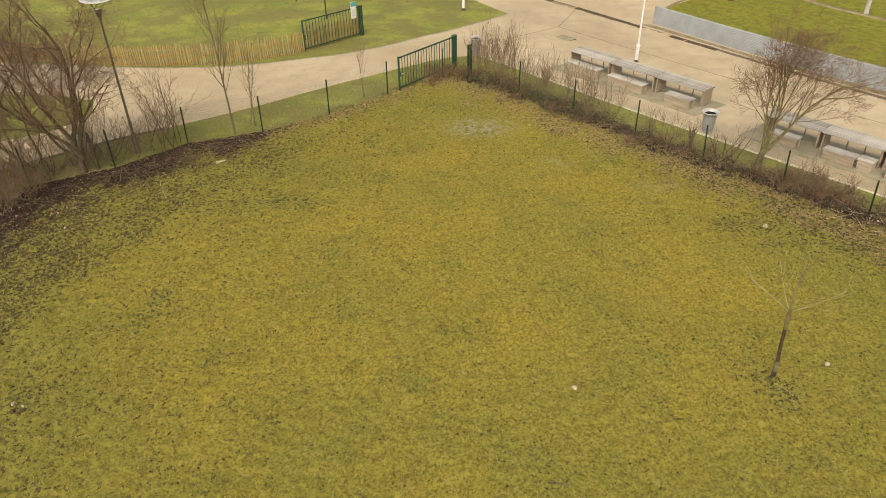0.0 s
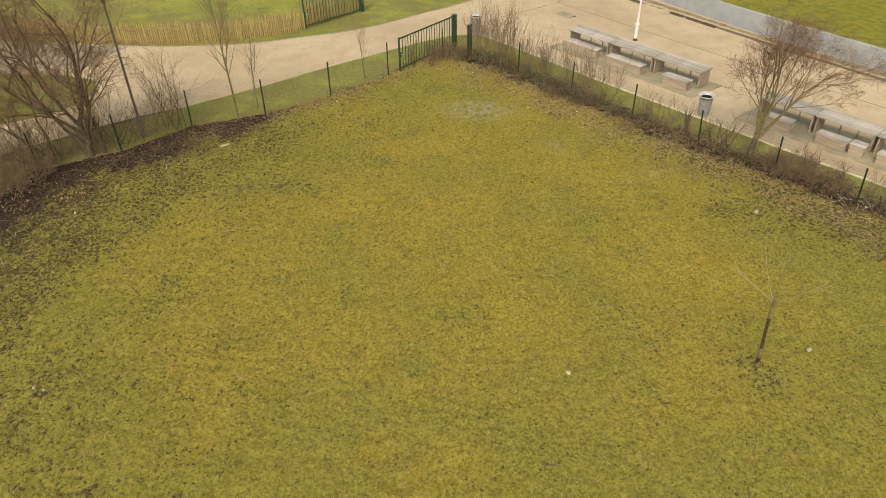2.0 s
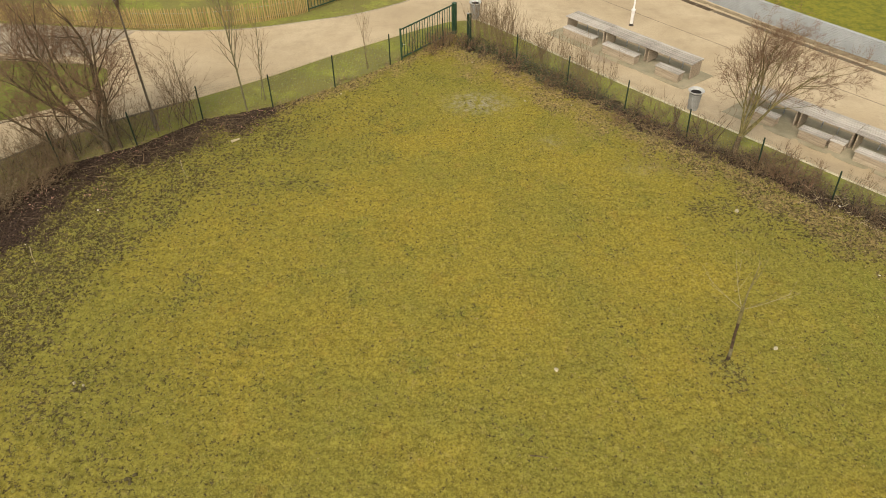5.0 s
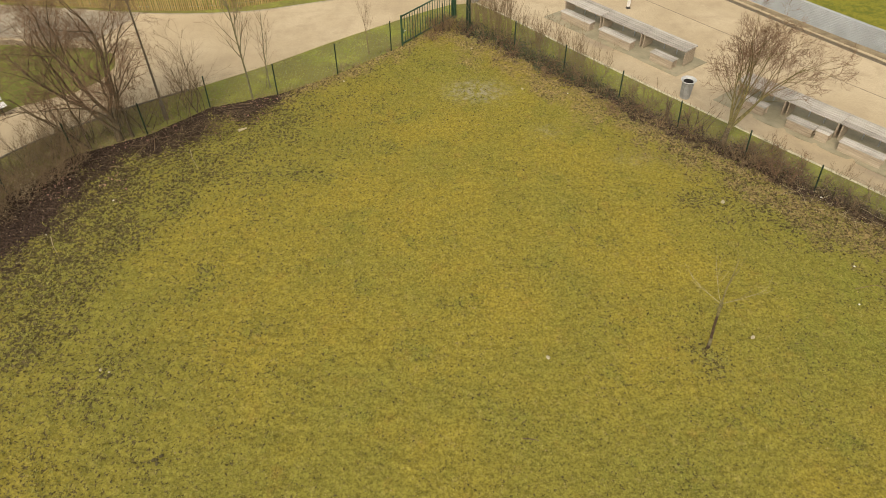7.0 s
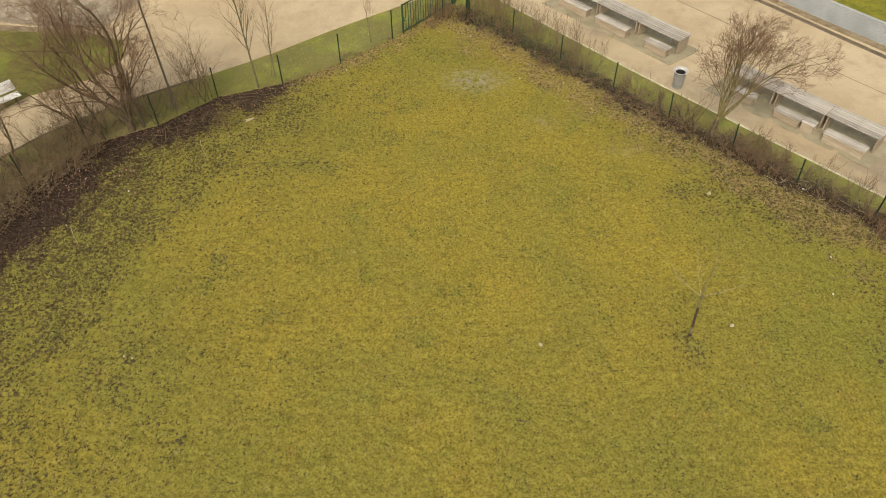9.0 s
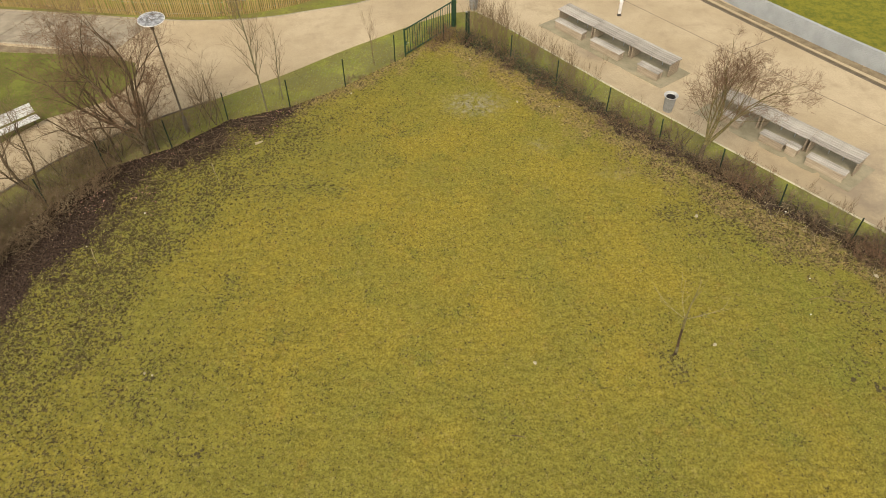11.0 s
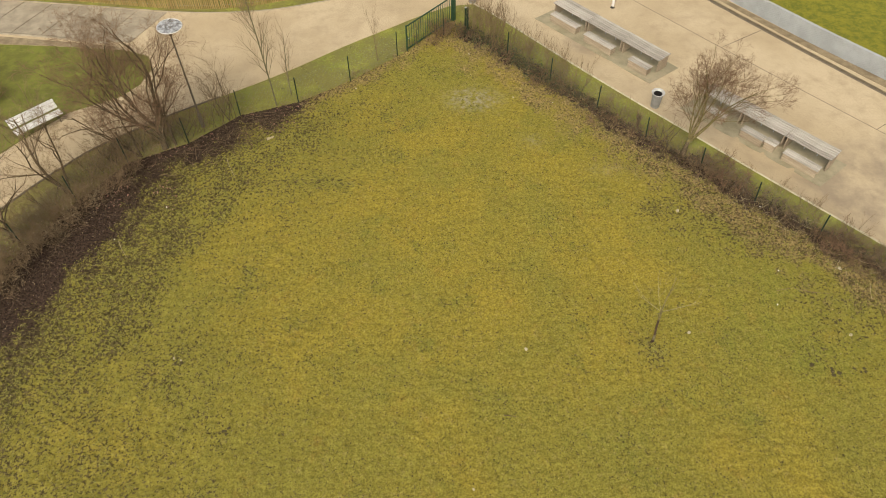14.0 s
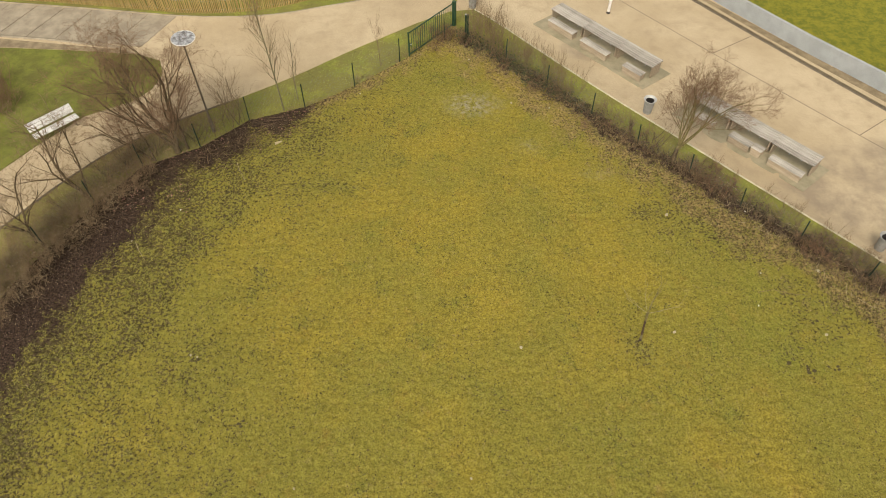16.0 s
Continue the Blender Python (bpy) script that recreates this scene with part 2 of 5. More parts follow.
def make_blades(name, fresh):
    m, t, b = material(name)
    c = turf_colour(t) if not fresh else mixed(t, graded(t, spots(t, 0.35, 4, 0.65), 0.36, 0.64), (0.25, 0.262, 0.062), (0.37, 0.37, 0.084))
    one = t.nodes.new("ShaderNodeNewGeometry").outputs["Random Per Island"]
    c = mixed(t, graded(t, one, 0.55, 1.0), c, mixed(t, 0.55, c, (0.44, 0.43, 0.20) if fresh else (0.46, 0.38, 0.12)))
    c = mixed(t, graded(t, one, 0.35, 0.0), c, mixed(t, 0.3 if fresh else 0.5, c, (0.14, 0.14, 0.02)))
    t.links.new(c, b.inputs["Base Color"])
    b.inputs["Roughness"].default_value = 0.8
    b.inputs["Specular IOR Level"].default_value = 0.15
    return m


def far_from(t, x, y):
    """Distance on plan from a point of the yard."""
    place = t.nodes.new("ShaderNodeNewGeometry").outputs["Position"]
    flat = t.nodes.new("ShaderNodeVectorMath")
    flat.operation = "MULTIPLY"
    t.links.new(place, flat.inputs[0])
    flat.inputs[1].default_value = (1, 1, 0)
    gap = t.nodes.new("ShaderNodeVectorMath")
    gap.operation = "DISTANCE"
    t.links.new(flat.outputs["Vector"], gap.inputs[0])
    gap.inputs[1].default_value = (x, y, 0)
    return gap.outputs["Value"]


def make_paving():
    m, t, b = material("beige_sanded_paving")
    broad, mid, fine = spots(t, 0.16, 4, 0.6), spots(t, 1.1, 5, 0.7), spots(t, 45, 2, 0.7)
    c = mixed(t, graded(t, broad, 0.34, 0.66), (0.475, 0.37, 0.222), (0.58, 0.465, 0.295))
    c = mixed(t, calc(t, "MULTIPLY", graded(t, mid, 0.42, 0.75), 0.6), c, (0.37, 0.28, 0.17))
    c = mixed(t, calc(t, "MULTIPLY", graded(t, spots(t, 14, 5, 0.8), 0.5, 0.66), 0.45), c, (0.32, 0.24, 0.15))
    c = mixed(t, graded(t, fine, 0.35, 0.7), mixed(t, 0.35, c, (0.24, 0.18, 0.11)), c)
    stain = calc(t, "MAXIMUM", graded(t, spots(t, 0.42, 6, 0.78), 0.56, 0.72), calc(t, "MULTIPLY", graded(t, spots(t, 0.13, 6, 0.75), 0.52, 0.66), 0.75))
    c = mixed(t, calc(t, "MULTIPLY", stain, 0.30), c, (0.25, 0.19, 0.125))
    damp = 0.0
    for x, y, wide in ((19.4, 21.6, 3.0), (20.6, 19.0, 3.2), (21.5, 22.6, 2.2), (17.6, 20.2, 3.4), (20.2, 16.4, 3.5), (7.6, 31.4, 1.6), (13.0, 25.4, 2.0)):
        damp = calc(t, "MAXIMUM", damp, graded(t, far_from(t, x, y), wide, wide * 0.3))
    damp = calc(t, "MULTIPLY", damp, graded(t, spots(t, 0.55, 6, 0.72), 0.25, 0.65))
    c = mixed(t, calc(t, "MULTIPLY", damp, 0.8), c, (0.255, 0.20, 0.137))
    t.links.new(c, b.inputs["Base Color"])
    b.inputs["Roughness"].default_value = 0.85
    b.inputs["Specular IOR Level"].default_value = 0.25
    relief(t, b, fine, 0.35, 0.006)
    return m


GROUND, PAVING = make_ground(), make_paving()
BLADES, LAWN_BLADES = make_blades("grazed_grass_blades", False), make_blades("lawn_grass_blades", True)
KERB = plain("pale_concrete_edging", (0.40, 0.35, 0.23), (0.60, 0.53, 0.37), 3, 0.85)
SLAB = plain("worn_concrete_slab", (0.22, 0.18, 0.125), (0.38, 0.32, 0.225), 1.5, 0.85, local=False)
PAD = plain("mossy_concrete_pad", (0.215, 0.19, 0.115), (0.37, 0.315, 0.205), 1.4, 0.85, local=False)
SOIL = plain("brown_sandy_soil", (0.15, 0.11, 0.065), (0.33, 0.26, 0.155), 2.0, 0.95, local=False, bump=0.5, depth=0.02)
IRON = plain("dark_cast_iron", (0.035, 0.03, 0.024), (0.10, 0.085, 0.065), 9, 0.6, 0.3)
JOINT = plain("dark_joint_sealant", (0.10, 0.08, 0.055), (0.19, 0.15, 0.10), 5, 0.9, local=False)
GREEN_PAINT = plain("dark_green_painted_steel", (0.010, 0.021, 0.010), (0.026, 0.046, 0.023), 5, 0.5, 0.0, bump=0.05, fine=60)
GATE_PAINT = plain("green_painted_gate_steel", (0.016, 0.044, 0.020), (0.042, 0.090, 0.046), 5, 0.45, 0.0, bump=0.05, fine=60)
WIRE = plain("green_coated_wire", (0.12, 0.125, 0.08), (0.19, 0.19, 0.13), 5, 0.6, bump=0.0)
GREY_WOOD = plain("weathered_grey_timber", (0.165, 0.145, 0.115), (0.56, 0.51, 0.43), 2.2, 0.85, stretch=(0.6, 9, 9), each=0.4, fine=12, bump=0.4, depth=0.004)
BROWN_WOOD = plain("weathered_brown_timber", (0.20, 0.148, 0.095), (0.50, 0.41, 0.29), 2.2, 0.85, stretch=(0.6, 9, 9), each=0.35, fine=12, bump=0.4, depth=0.004)
STEEL = plain("galvanised_steel", (0.30, 0.31, 0.31), (0.5, 0.51, 0.5), 8, 0.45, 0.7, bump=0.05)
BIN_GREY = plain("grey_bin_metal", (0.23, 0.22, 0.195), (0.38, 0.365, 0.33), 7, 0.6, 0.2)
BIN_RIM = plain("pale_galvanised_rim", (0.36, 0.35, 0.32), (0.56, 0.545, 0.50), 9, 0.55, 0.2)
DARK = plain("dark_bin_inside", (0.015, 0.013, 0.012), (0.03, 0.026, 0.022), 7, 0.8)
WHITE = plain("white_painted_metal", (0.62, 0.585, 0.53), (0.76, 0.725, 0.67), 4, 0.5, bump=0.05)
WHITE_WOOD = plain("chipped_white_bench_boards", (0.45, 0.44, 0.41), (0.82, 0.80, 0.75), 5, 0.6, stretch=(1, 7, 7), each=0.2)
PALE_WALL = plain("pale_grey_woven_panel", (0.265, 0.275, 0.262), (0.35, 0.36, 0.345), 1.2, 0.8, local=False)
PALING = plain("split_chestnut_pale", (0.27, 0.18, 0.065), (0.48, 0.345, 0.135), 3, 0.85, stretch=(9, 9, 0.8), each=0.55, bump=0.3)
BARK = plain("grey_brown_bark", (0.05, 0.034, 0.017), (0.16, 0.112, 0.058), 9, 0.9, bump=0.5, depth=0.01, local=False)
LAMP_GREY = plain("dull_lamp_steel", (0.11, 0.088, 0.06), (0.19, 0.152, 0.108), 6, 0.6, 0.1, bump=0.05)
MOSSY_BARK = plain("olive_mossy_bark", (0.08, 0.066, 0.022), (0.23, 0.185, 0.07), 7, 0.9, bump=0.5, depth=0.01, local=False)
SAPLING_BARK = plain("pale_olive_bark", (0.11, 0.092, 0.045), (0.21, 0.175, 0.09), 7, 0.9, bump=0.4, depth=0.006, local=False)
TWIG = plain("brown_twigs", (0.10, 0.066, 0.032), (0.29, 0.20, 0.108), 3, 0.85, bump=0.0, local=False, island=0.5)
RED_TWIG = plain("red_brown_budding_twigs", (0.10, 0.058, 0.031), (0.275, 0.168, 0.092), 3, 0.85, bump=0.0, local=False, island=0.5)
PALE_TWIG = plain("pale_dry_twigs", (0.27, 0.21, 0.12), (0.50, 0.41, 0.25), 3, 0.85, bump=0.0, local=False, island=0.5)
SHOOT = plain("pale_tan_shoots", (0.20, 0.165, 0.08), (0.36, 0.30, 0.16), 3, 0.85, bump=0.0, local=False)
RUST = plain("rusty_cast_iron", (0.05, 0.036, 0.022), (0.15, 0.108, 0.064), 6, 0.85, bump=0.2, local=False)
WRAP = plain("dark_stained_sapling_bark", (0.022, 0.014, 0.008), (0.095, 0.058, 0.03), 9, 0.8, bump=0.6, depth=0.01)
CRUMB = plain("dark_earth_crumbs", (0.03, 0.024, 0.008), (0.085, 0.066, 0.024), 6, 0.9, bump=0.0, local=False, island=0.6)
LEAF_BROWN = plain("fallen_brown_leaves", (0.022, 0.014, 0.010), (0.135, 0.085, 0.055), 4, 0.8, bump=0.0, local=False, island=0.75)
LEAF_TAN = plain("dry_tan_leaves", (0.11, 0.078, 0.035), (0.41, 0.305, 0.14), 4, 0.8, bump=0.0, local=False, island=0.75)
LEAF_PALE = plain("bleached_dry_leaves", (0.14, 0.10, 0.05), (0.40, 0.31, 0.18), 4, 0.8, bump=0.0, local=False, island=0.75)
LEAF_RED = plain("russet_leaves", (0.22, 0.10, 0.07), (0.42, 0.24, 0.17), 4, 0.7, bump=0.0, local=False, island=0.75)
LEAF_GREEN = plain("low_green_weeds", (0.138, 0.134, 0.027), (0.295, 0.265, 0.048), 2, 0.75, bump=0.0, local=False, island=0.6)
IVY = plain("dark_ivy_leaves", (0.03, 0.042, 0.016), (0.09, 0.10, 0.035), 2, 0.55, bump=0.0, local=False, island=0.6)
STONE = plain("pale_limestone", (0.28, 0.235, 0.14), (0.50, 0.43, 0.29), 12, 0.85, bump=0.4)
TEAL = plain("teal_sign_band", (0.05, 0.30, 0.32), (0.08, 0.38, 0.40), 6, 0.5, bump=0.0)
GREY_INK = plain("grey_print", (0.35, 0.37, 0.38), (0.45, 0.47, 0.48), 6, 0.6, bump=0.0)


# ---- builders ----
def part(name, bm, mat, parent=None, label=""):
    """One mesh object out of a bmesh, under a thing or a part."""
    me = bpy.data.meshes.new(name)
    bm.to_mesh(me)
    bm.free()
    me.materials.append(mat)
    ob = new(name, me)
    ob.parent = parent
    return tagged(ob, label) if label else ob


def thing(name, m, label, category, group="", kind=""):
    ob = new(name)
    ob.matrix_basis = m
    ob.empty_display_size = 0.2
    return tagged(ob, label, category, group, kind)


def again(ob, m, parent):
    """The same mesh once more, as an object of its own."""
    o = bpy.data.objects.new(ob.name.split(".")[0], ob.data)
    scene.collection.objects.link(o)
    o.parent, o.matrix_basis = parent, m
    return o


def add_box(bm, x0, y0, z0, x1, y1, z1, bevel=0.0):
    made = bmesh.ops.create_cube(bm, size=1)["verts"]
    for v in made:
        v.co = Vector((x0 + (v.co.x + 0.5) * (x1 - x0), y0 + (v.co.y + 0.5) * (y1 - y0), z0 + (v.co.z + 0.5) * (z1 - z0)))
    if bevel:
        bmesh.ops.bevel(bm, geom=list({e for v in made for e in v.link_edges}), offset=bevel, segments=1, affect="EDGES")
    return bm


def boxed(*a, bevel=0.006):
    return add_box(bmesh.new(), *a, bevel)


def add_tube(bm, pts, radii, sides=6, caps=True):
    rings, pts = [], [Vector(p) for p in pts]
    for i, (p, r) in enumerate(zip(pts, radii)):
        way = (pts[min(i + 1, len(pts) - 1)] - pts[max(i - 1, 0)]).normalized()
        u = way.orthogonal().normalized() if i == 0 else (u - way * u.dot(way)).normalized()
        w = way.cross(u)
        rings.append([bm.verts.new(p + (u * math.cos(a) + w * math.sin(a)) * r) for a in (k * math.tau / sides for k in range(sides))])
    for a, b in zip(rings, rings[1:]):
        for k in range(sides):
            bm.faces.new((a[k], a[(k + 1) % sides], b[(k + 1) % sides], b[k]))
    if caps and sides > 2:
        bm.faces.new(rings[0][::-1]), bm.faces.new(rings[-1])
    return bm


def add_lathe(bm, profile, sides=24):
    """A closed turned shape from (radius, height) pairs."""
    rings = [[bm.verts.new((r * math.cos(k * math.tau / sides), r * math.sin(k * math.tau / sides), z)) for k in range(sides)] for r, z in profile]
    for a, b in zip(rings, rings[1:]):
        for k in range(sides):
            bm.faces.new((a[k], a[(k + 1) % sides], b[(k + 1) % sides], b[k]))
    return bm


def quick_mesh(name, verts, faces, mat, smooth=False):
    """A mesh from arrays: verts (n, 3), faces (m, 3 or 4)."""
    me = bpy.data.meshes.new(name)
    n, k = faces.shape
    me.vertices.add(len(verts))
    me.vertices.foreach_set("co", np.ascontiguousarray(verts, np.float32).ravel())
    me.loops.add(n * k)
    me.loops.foreach_set("vertex_index", np.ascontiguousarray(faces, np.int32).ravel())
    me.polygons.add(n)
    me.polygons.foreach_set("loop_start", np.arange(0, n * k, k, dtype=np.int32))
    me.update(calc_edges=True)
    me.materials.append(mat)
    return new(name, me)


class Tubes:
    """Collects many thin tapered tubes as arrays."""

    def __init__(self):
        self.v, self.f, self.n = [], [], 0

    def add(self, pts, radii, sides):
        pts, radii = np.asarray(pts, float), np.asarray(radii, float)
        way = np.gradient(pts, axis=0)
        way /= np.linalg.norm(way, axis=1, keepdims=True) + 1e-9
        ref = np.array([0.3, 0.9, 0.2]) if abs(way[0, 2]) > 0.8 else np.array([0.1, 0.2, 1.0])
        u = np.cross(way, ref)
        u /= np.linalg.norm(u, axis=1, keepdims=True) + 1e-9
        w = np.cross(way, u)
        a = np.arange(sides) * 2 * np.pi / sides
        ring = pts[:, None] + radii[:, None, None] * (u[:, None] * np.cos(a)[:, None] + w[:, None] * np.sin(a)[:, None])
        k = len(pts)
        self.v.append(ring.reshape(-1, 3))
        i, j = np.meshgrid(np.arange(k - 1), np.arange(sides), indexing="ij")
        j2 = (j + 1) % sides
        quad = np.stack([i * sides + j, i * sides + j2, (i + 1) * sides + j2, (i + 1) * sides + j], -1).reshape(-1, 4)
        self.f.append(quad + self.n)
        self.n += k * sides

    def made(self, name, mat, parent=None):
        ob = quick_mesh(name, np.concatenate(self.v), np.concatenate(self.f), mat)
        ob.data.shade_smooth()
        ob.parent = parent
        return ob


def draped(name, poly, lift, mat, cell=1.0, skirt=0.06):
    """A sheet over the ground inside a polygon, with its edge turned down."""
    bm = bmesh.new()
    ring = [bm.verts.new((x, y, 0)) for x, y in poly]
    edges = [bm.edges.new((a, b)) for a, b in zip(ring, ring[1:] + ring[:1])]
    bmesh.ops.triangle_fill(bm, use_beauty=True, edges=edges, normal=(0, 0, 1))
    for axis in (0, 1):
        low, high = min(p[axis] for p in poly), max(p[axis] for p in poly)
        for k in np.arange(math.floor(low / cell) + 1, high / cell):
            co, no = [0, 0, 0], [0, 0, 0]
            co[axis], no[axis] = k * cell, 1
            bmesh.ops.bisect_plane(bm, geom=bm.verts[:] + bm.edges[:] + bm.faces[:], plane_co=co, plane_no=no, dist=1e-4)
    for f in bm.faces:
        if f.normal.z < 0:
            f.normal_flip()
    rim = [e for e in bm.edges if e.is_boundary]
    if skirt:
        low = bmesh.ops.extrude_edge_only(bm, edges=rim)["geom"]
        for v in low:
            if isinstance(v, bmesh.types.BMVert):
                v.co.z = -skirt
    for v in bm.verts:
        v.co.z += float(gz(v.co.x, v.co.y)) + lift
    return part(name, bm, mat)


def smooth_line(pts, gap=0.6):
    """A polyline rounded off and cut into short steps."""
    pts = np.array(pts, float)
    for _ in range(2):
        cut = np.empty((2 * len(pts) - 2, 2))
        cut[0::2], cut[1::2] = pts[:-1] * 0.75 + pts[1:] * 0.25, pts[:-1] * 0.25 + pts[1:] * 0.75
        pts = np.concatenate([pts[:1], cut, pts[-1:]])
    out = [pts[0]]
    for a, b in zip(pts, pts[1:]):
        n = max(1, int(np.hypot(*(b - a)) / gap))
        out += [a + (b - a) * k / n for k in range(1, n + 1)]
    return np.array(out)


def strip(name, pts, width, low, high, mat):
    """A bar of rectangular section laid along a line on the ground."""
    pts = np.asarray(pts, float)
    way = np.gradient(pts, axis=0)
    way /= np.linalg.norm(way, axis=1, keepdims=True)
    side = np.stack([-way[:, 1], way[:, 0]], 1) * width / 2
    z = gz(pts[:, 0], pts[:, 1])
    rows = [np.c_[pts + s * side, z + h] for s, h in ((-1, low), (-1, high), (1, high), (1, low))]
    v = np.stack(rows, 1).reshape(-1, 3)
    n = len(pts)
    f = [(i * 4 + k, (i + 1) * 4 + k, (i + 1) * 4 + k + 1, i * 4 + k + 1) for i in range(n - 1) for k in range(3)]
    f += [(0, 1, 2, 3), (4 * n - 1, 4 * n - 2, 4 * n - 3, 4 * n - 4)]
    return quick_mesh(name, v, np.array(f), mat)


# ---- ground, paving ----
def build_ground():
    far = [-700, -350, -180, -100, -65]
    gx = np.r_[far, np.arange(-45, -21, 1.0), np.arange(-21, 22, 0.055), np.arange(22, 46, 1.0), 65, 100, 180, 350, 700]
    gy = np.r_[-700, -350, -150, -60, -25, np.arange(-10, 4, 1.0), np.arange(4, 33, 0.055), np.arange(33, 36, 0.5), np.arange(36, 62, 1.0), 80, 120, 200, 380, 800]
    x, y = np.meshgrid(gx, gy)
    x, y = x.ravel(), y.ravel()
    z = gz(x, y)
    ins = inside(x, y, PADDOCK)
    z = z + np.where(ins, bumps(x, y), 0.0)
    nx, ny = len(gx), len(gy)
    i, j = np.meshgrid(np.arange(ny - 1), np.arange(nx - 1), indexing="ij")
    f = np.stack([i * nx + j, i * nx + j + 1, (i + 1) * nx + j + 1, (i + 1) * nx + j], -1).reshape(-1, 4)
    ob = quick_mesh("ground", np.c_[x, y, z], f, GROUND)
    kinds = zones(x, y)
    for name, values in zip(("litter", "litter_r", "straw", "weed", "mud", "lawn"), kinds):
        ob.data.attributes.new(name, "FLOAT", "POINT").data.foreach_set("value", np.asarray(values, np.float32))
    ob.data.attributes.new("fresh", "FLOAT", "POINT").data.foreach_set("value", np.asarray(step(10.0, 14.0, x) * step(30, 33, 0.756 * x + 0.655 * y), np.float32))
    ob.data.shade_smooth()
    return tagged(ob, "olive grazed turf, bare soil, leaf litter and lawns", "ground", kind="structure")


build_ground()

KERB_LINE = [(25.0, 9.0), (18.33, 16.3), (15.82, 18.95), (13.27, 21.65), (10.3, 24.9), (8.9, 26.4), (6.6, 29.0), (4.1, 32.0), (2.6, 33.8), (1.6, 34.75)]
PATH_NEAR = [(0.2, 34.55), (-1.46, 33.6), (-3.1, 32.4), (-5.4, 30.8), (-7.5, 29.1), (-9.4, 27.75), (-11.2, 26.6), (-13.2, 25.4), (-15.0, 24.0), (-16.4, 22.9), (-17.8, 21.1), (-18.5, 20.1), (-20.2, 17.4), (-22.7, 13.0), (-24.5, 6.0), (-26.0, -4.0)]
PATH_FAR = [(-46.0, 39.0), (-34.0, 37.5), (-27.3, 36.6), (-22.0, 35.9), (-18.3, 35.35), (-15.6, 34.95), (-12.7, 34.85), (-10.0, 35.1), (-7.5, 35.85), (-4.6, 36.45), (-2.07, 38.0), (1.03, 40.95), (3.9, 44.4)]
DRAIN = [(5.0, 50.7), (6.98, 48.07), (10.33, 43.6), (15.2, 36.8), (18.35, 32.6), (22.85, 26.75), (28.3, 19.8)]
WALL = [(12.36, 42.73), (16.2, 37.1), (20.0, 32.15), (23.5, 28.0), (29.1, 21.0)]
near = [tuple(p) for p in smooth_line(PATH_NEAR, 2)]
far_edge = [tuple(p) for p in smooth_line(PATH_FAR, 2)]
paved = KERB_LINE + near + [(-60.0, -4.0), (-60.0, 40.0)] + far_edge + [(1.8, 48.1), (-3.0, 53.0), (-20.0, 66.0), (10.0, 75.0), (24.0, 54.0), (14.3, 46.4), (12.6, 43.2), (16.5, 37.5), (20.4, 32.6), (23.95, 28.45), (29.6, 21.4), (36.0, 10.0)]
tagged(draped("pavement", paved, 0.02, PAVING), "beige sanded path and yard with stains", "pavement", kind="structure")
LAWN = [(-26.0, 32.0), (-21.5, 31.7), (-17.4, 31.25), (-16.0, 30.7), (-15.55, 29.5), (-15.75, 28.1), (-16.5, 27.1), (-18.7, 26.0), (-20.4, 23.6), (-21.5, 21.7), (-26.5, 16.5), (-45.0, 14.0), (-45.0, 33.0)]


def lawn_sheet(name, poly, lift):
    ob = draped(name, poly, lift, GROUND)
    for name in ("lawn", "deep"):
        ob.data.attributes.new(name, "FLOAT", "POINT").data.foreach_set("value", np.ones(len(ob.data.vertices), np.float32))
    return tagged(ob, "rough green lawn beside the path", "lawn", kind="structure")


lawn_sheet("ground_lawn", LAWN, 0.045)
tagged(strip("kerb", smooth_line(KERB_LINE, 0.8), 0.06, -0.12, 0.055, KERB), "thin pale concrete kerb along the yard", "kerb", kind="structure")
tagged(strip("kerb_board", smooth_line(PATH_NEAR[6:], 0.8), 0.09, -0.1, 0.045, JOINT), "dark timber edging board along the path", "kerb", kind="structure")
tagged(strip("kerb_path", smooth_line(PATH_FAR, 0.8), 0.07, -0.1, 0.05, SLAB), "thin concrete edging of the path", "kerb", kind="structure")
tagged(strip("kerb_slabs", smooth_line([(-46, 35.2), (-25.95, 33.1), (-22.5, 32.65), (-20.7, 32.3), (-18.6, 31.9)], 0.8), 0.12, -0.1, 0.10, SLAB), "worn concrete kerb beside slabs", "kerb", kind="structure")
tagged(draped("ground_bed", [(-45, 34.8), (-26, 32.85), (-21, 32.1), (-18.0, 31.6), (-17.5, 31.3), (-21.5, 31.75), (-26, 32.05), (-45, 33.1)], 0.05, SOIL), "brown earth strip beside the kerb", "soil", kind="structure")
tagged(draped("ground_verge", [(12.2, 42.5), (16.1, 37.0), (20.0, 32.15), (23.55, 28.05), (29.2, 21.1), (28.6, 20.6), (23.1, 27.45), (18.7, 32.9), (15.5, 37.3), (11.6, 42.6)], 0.035, SOIL), "bare sandy strip below the wall", "soil", kind="structure")


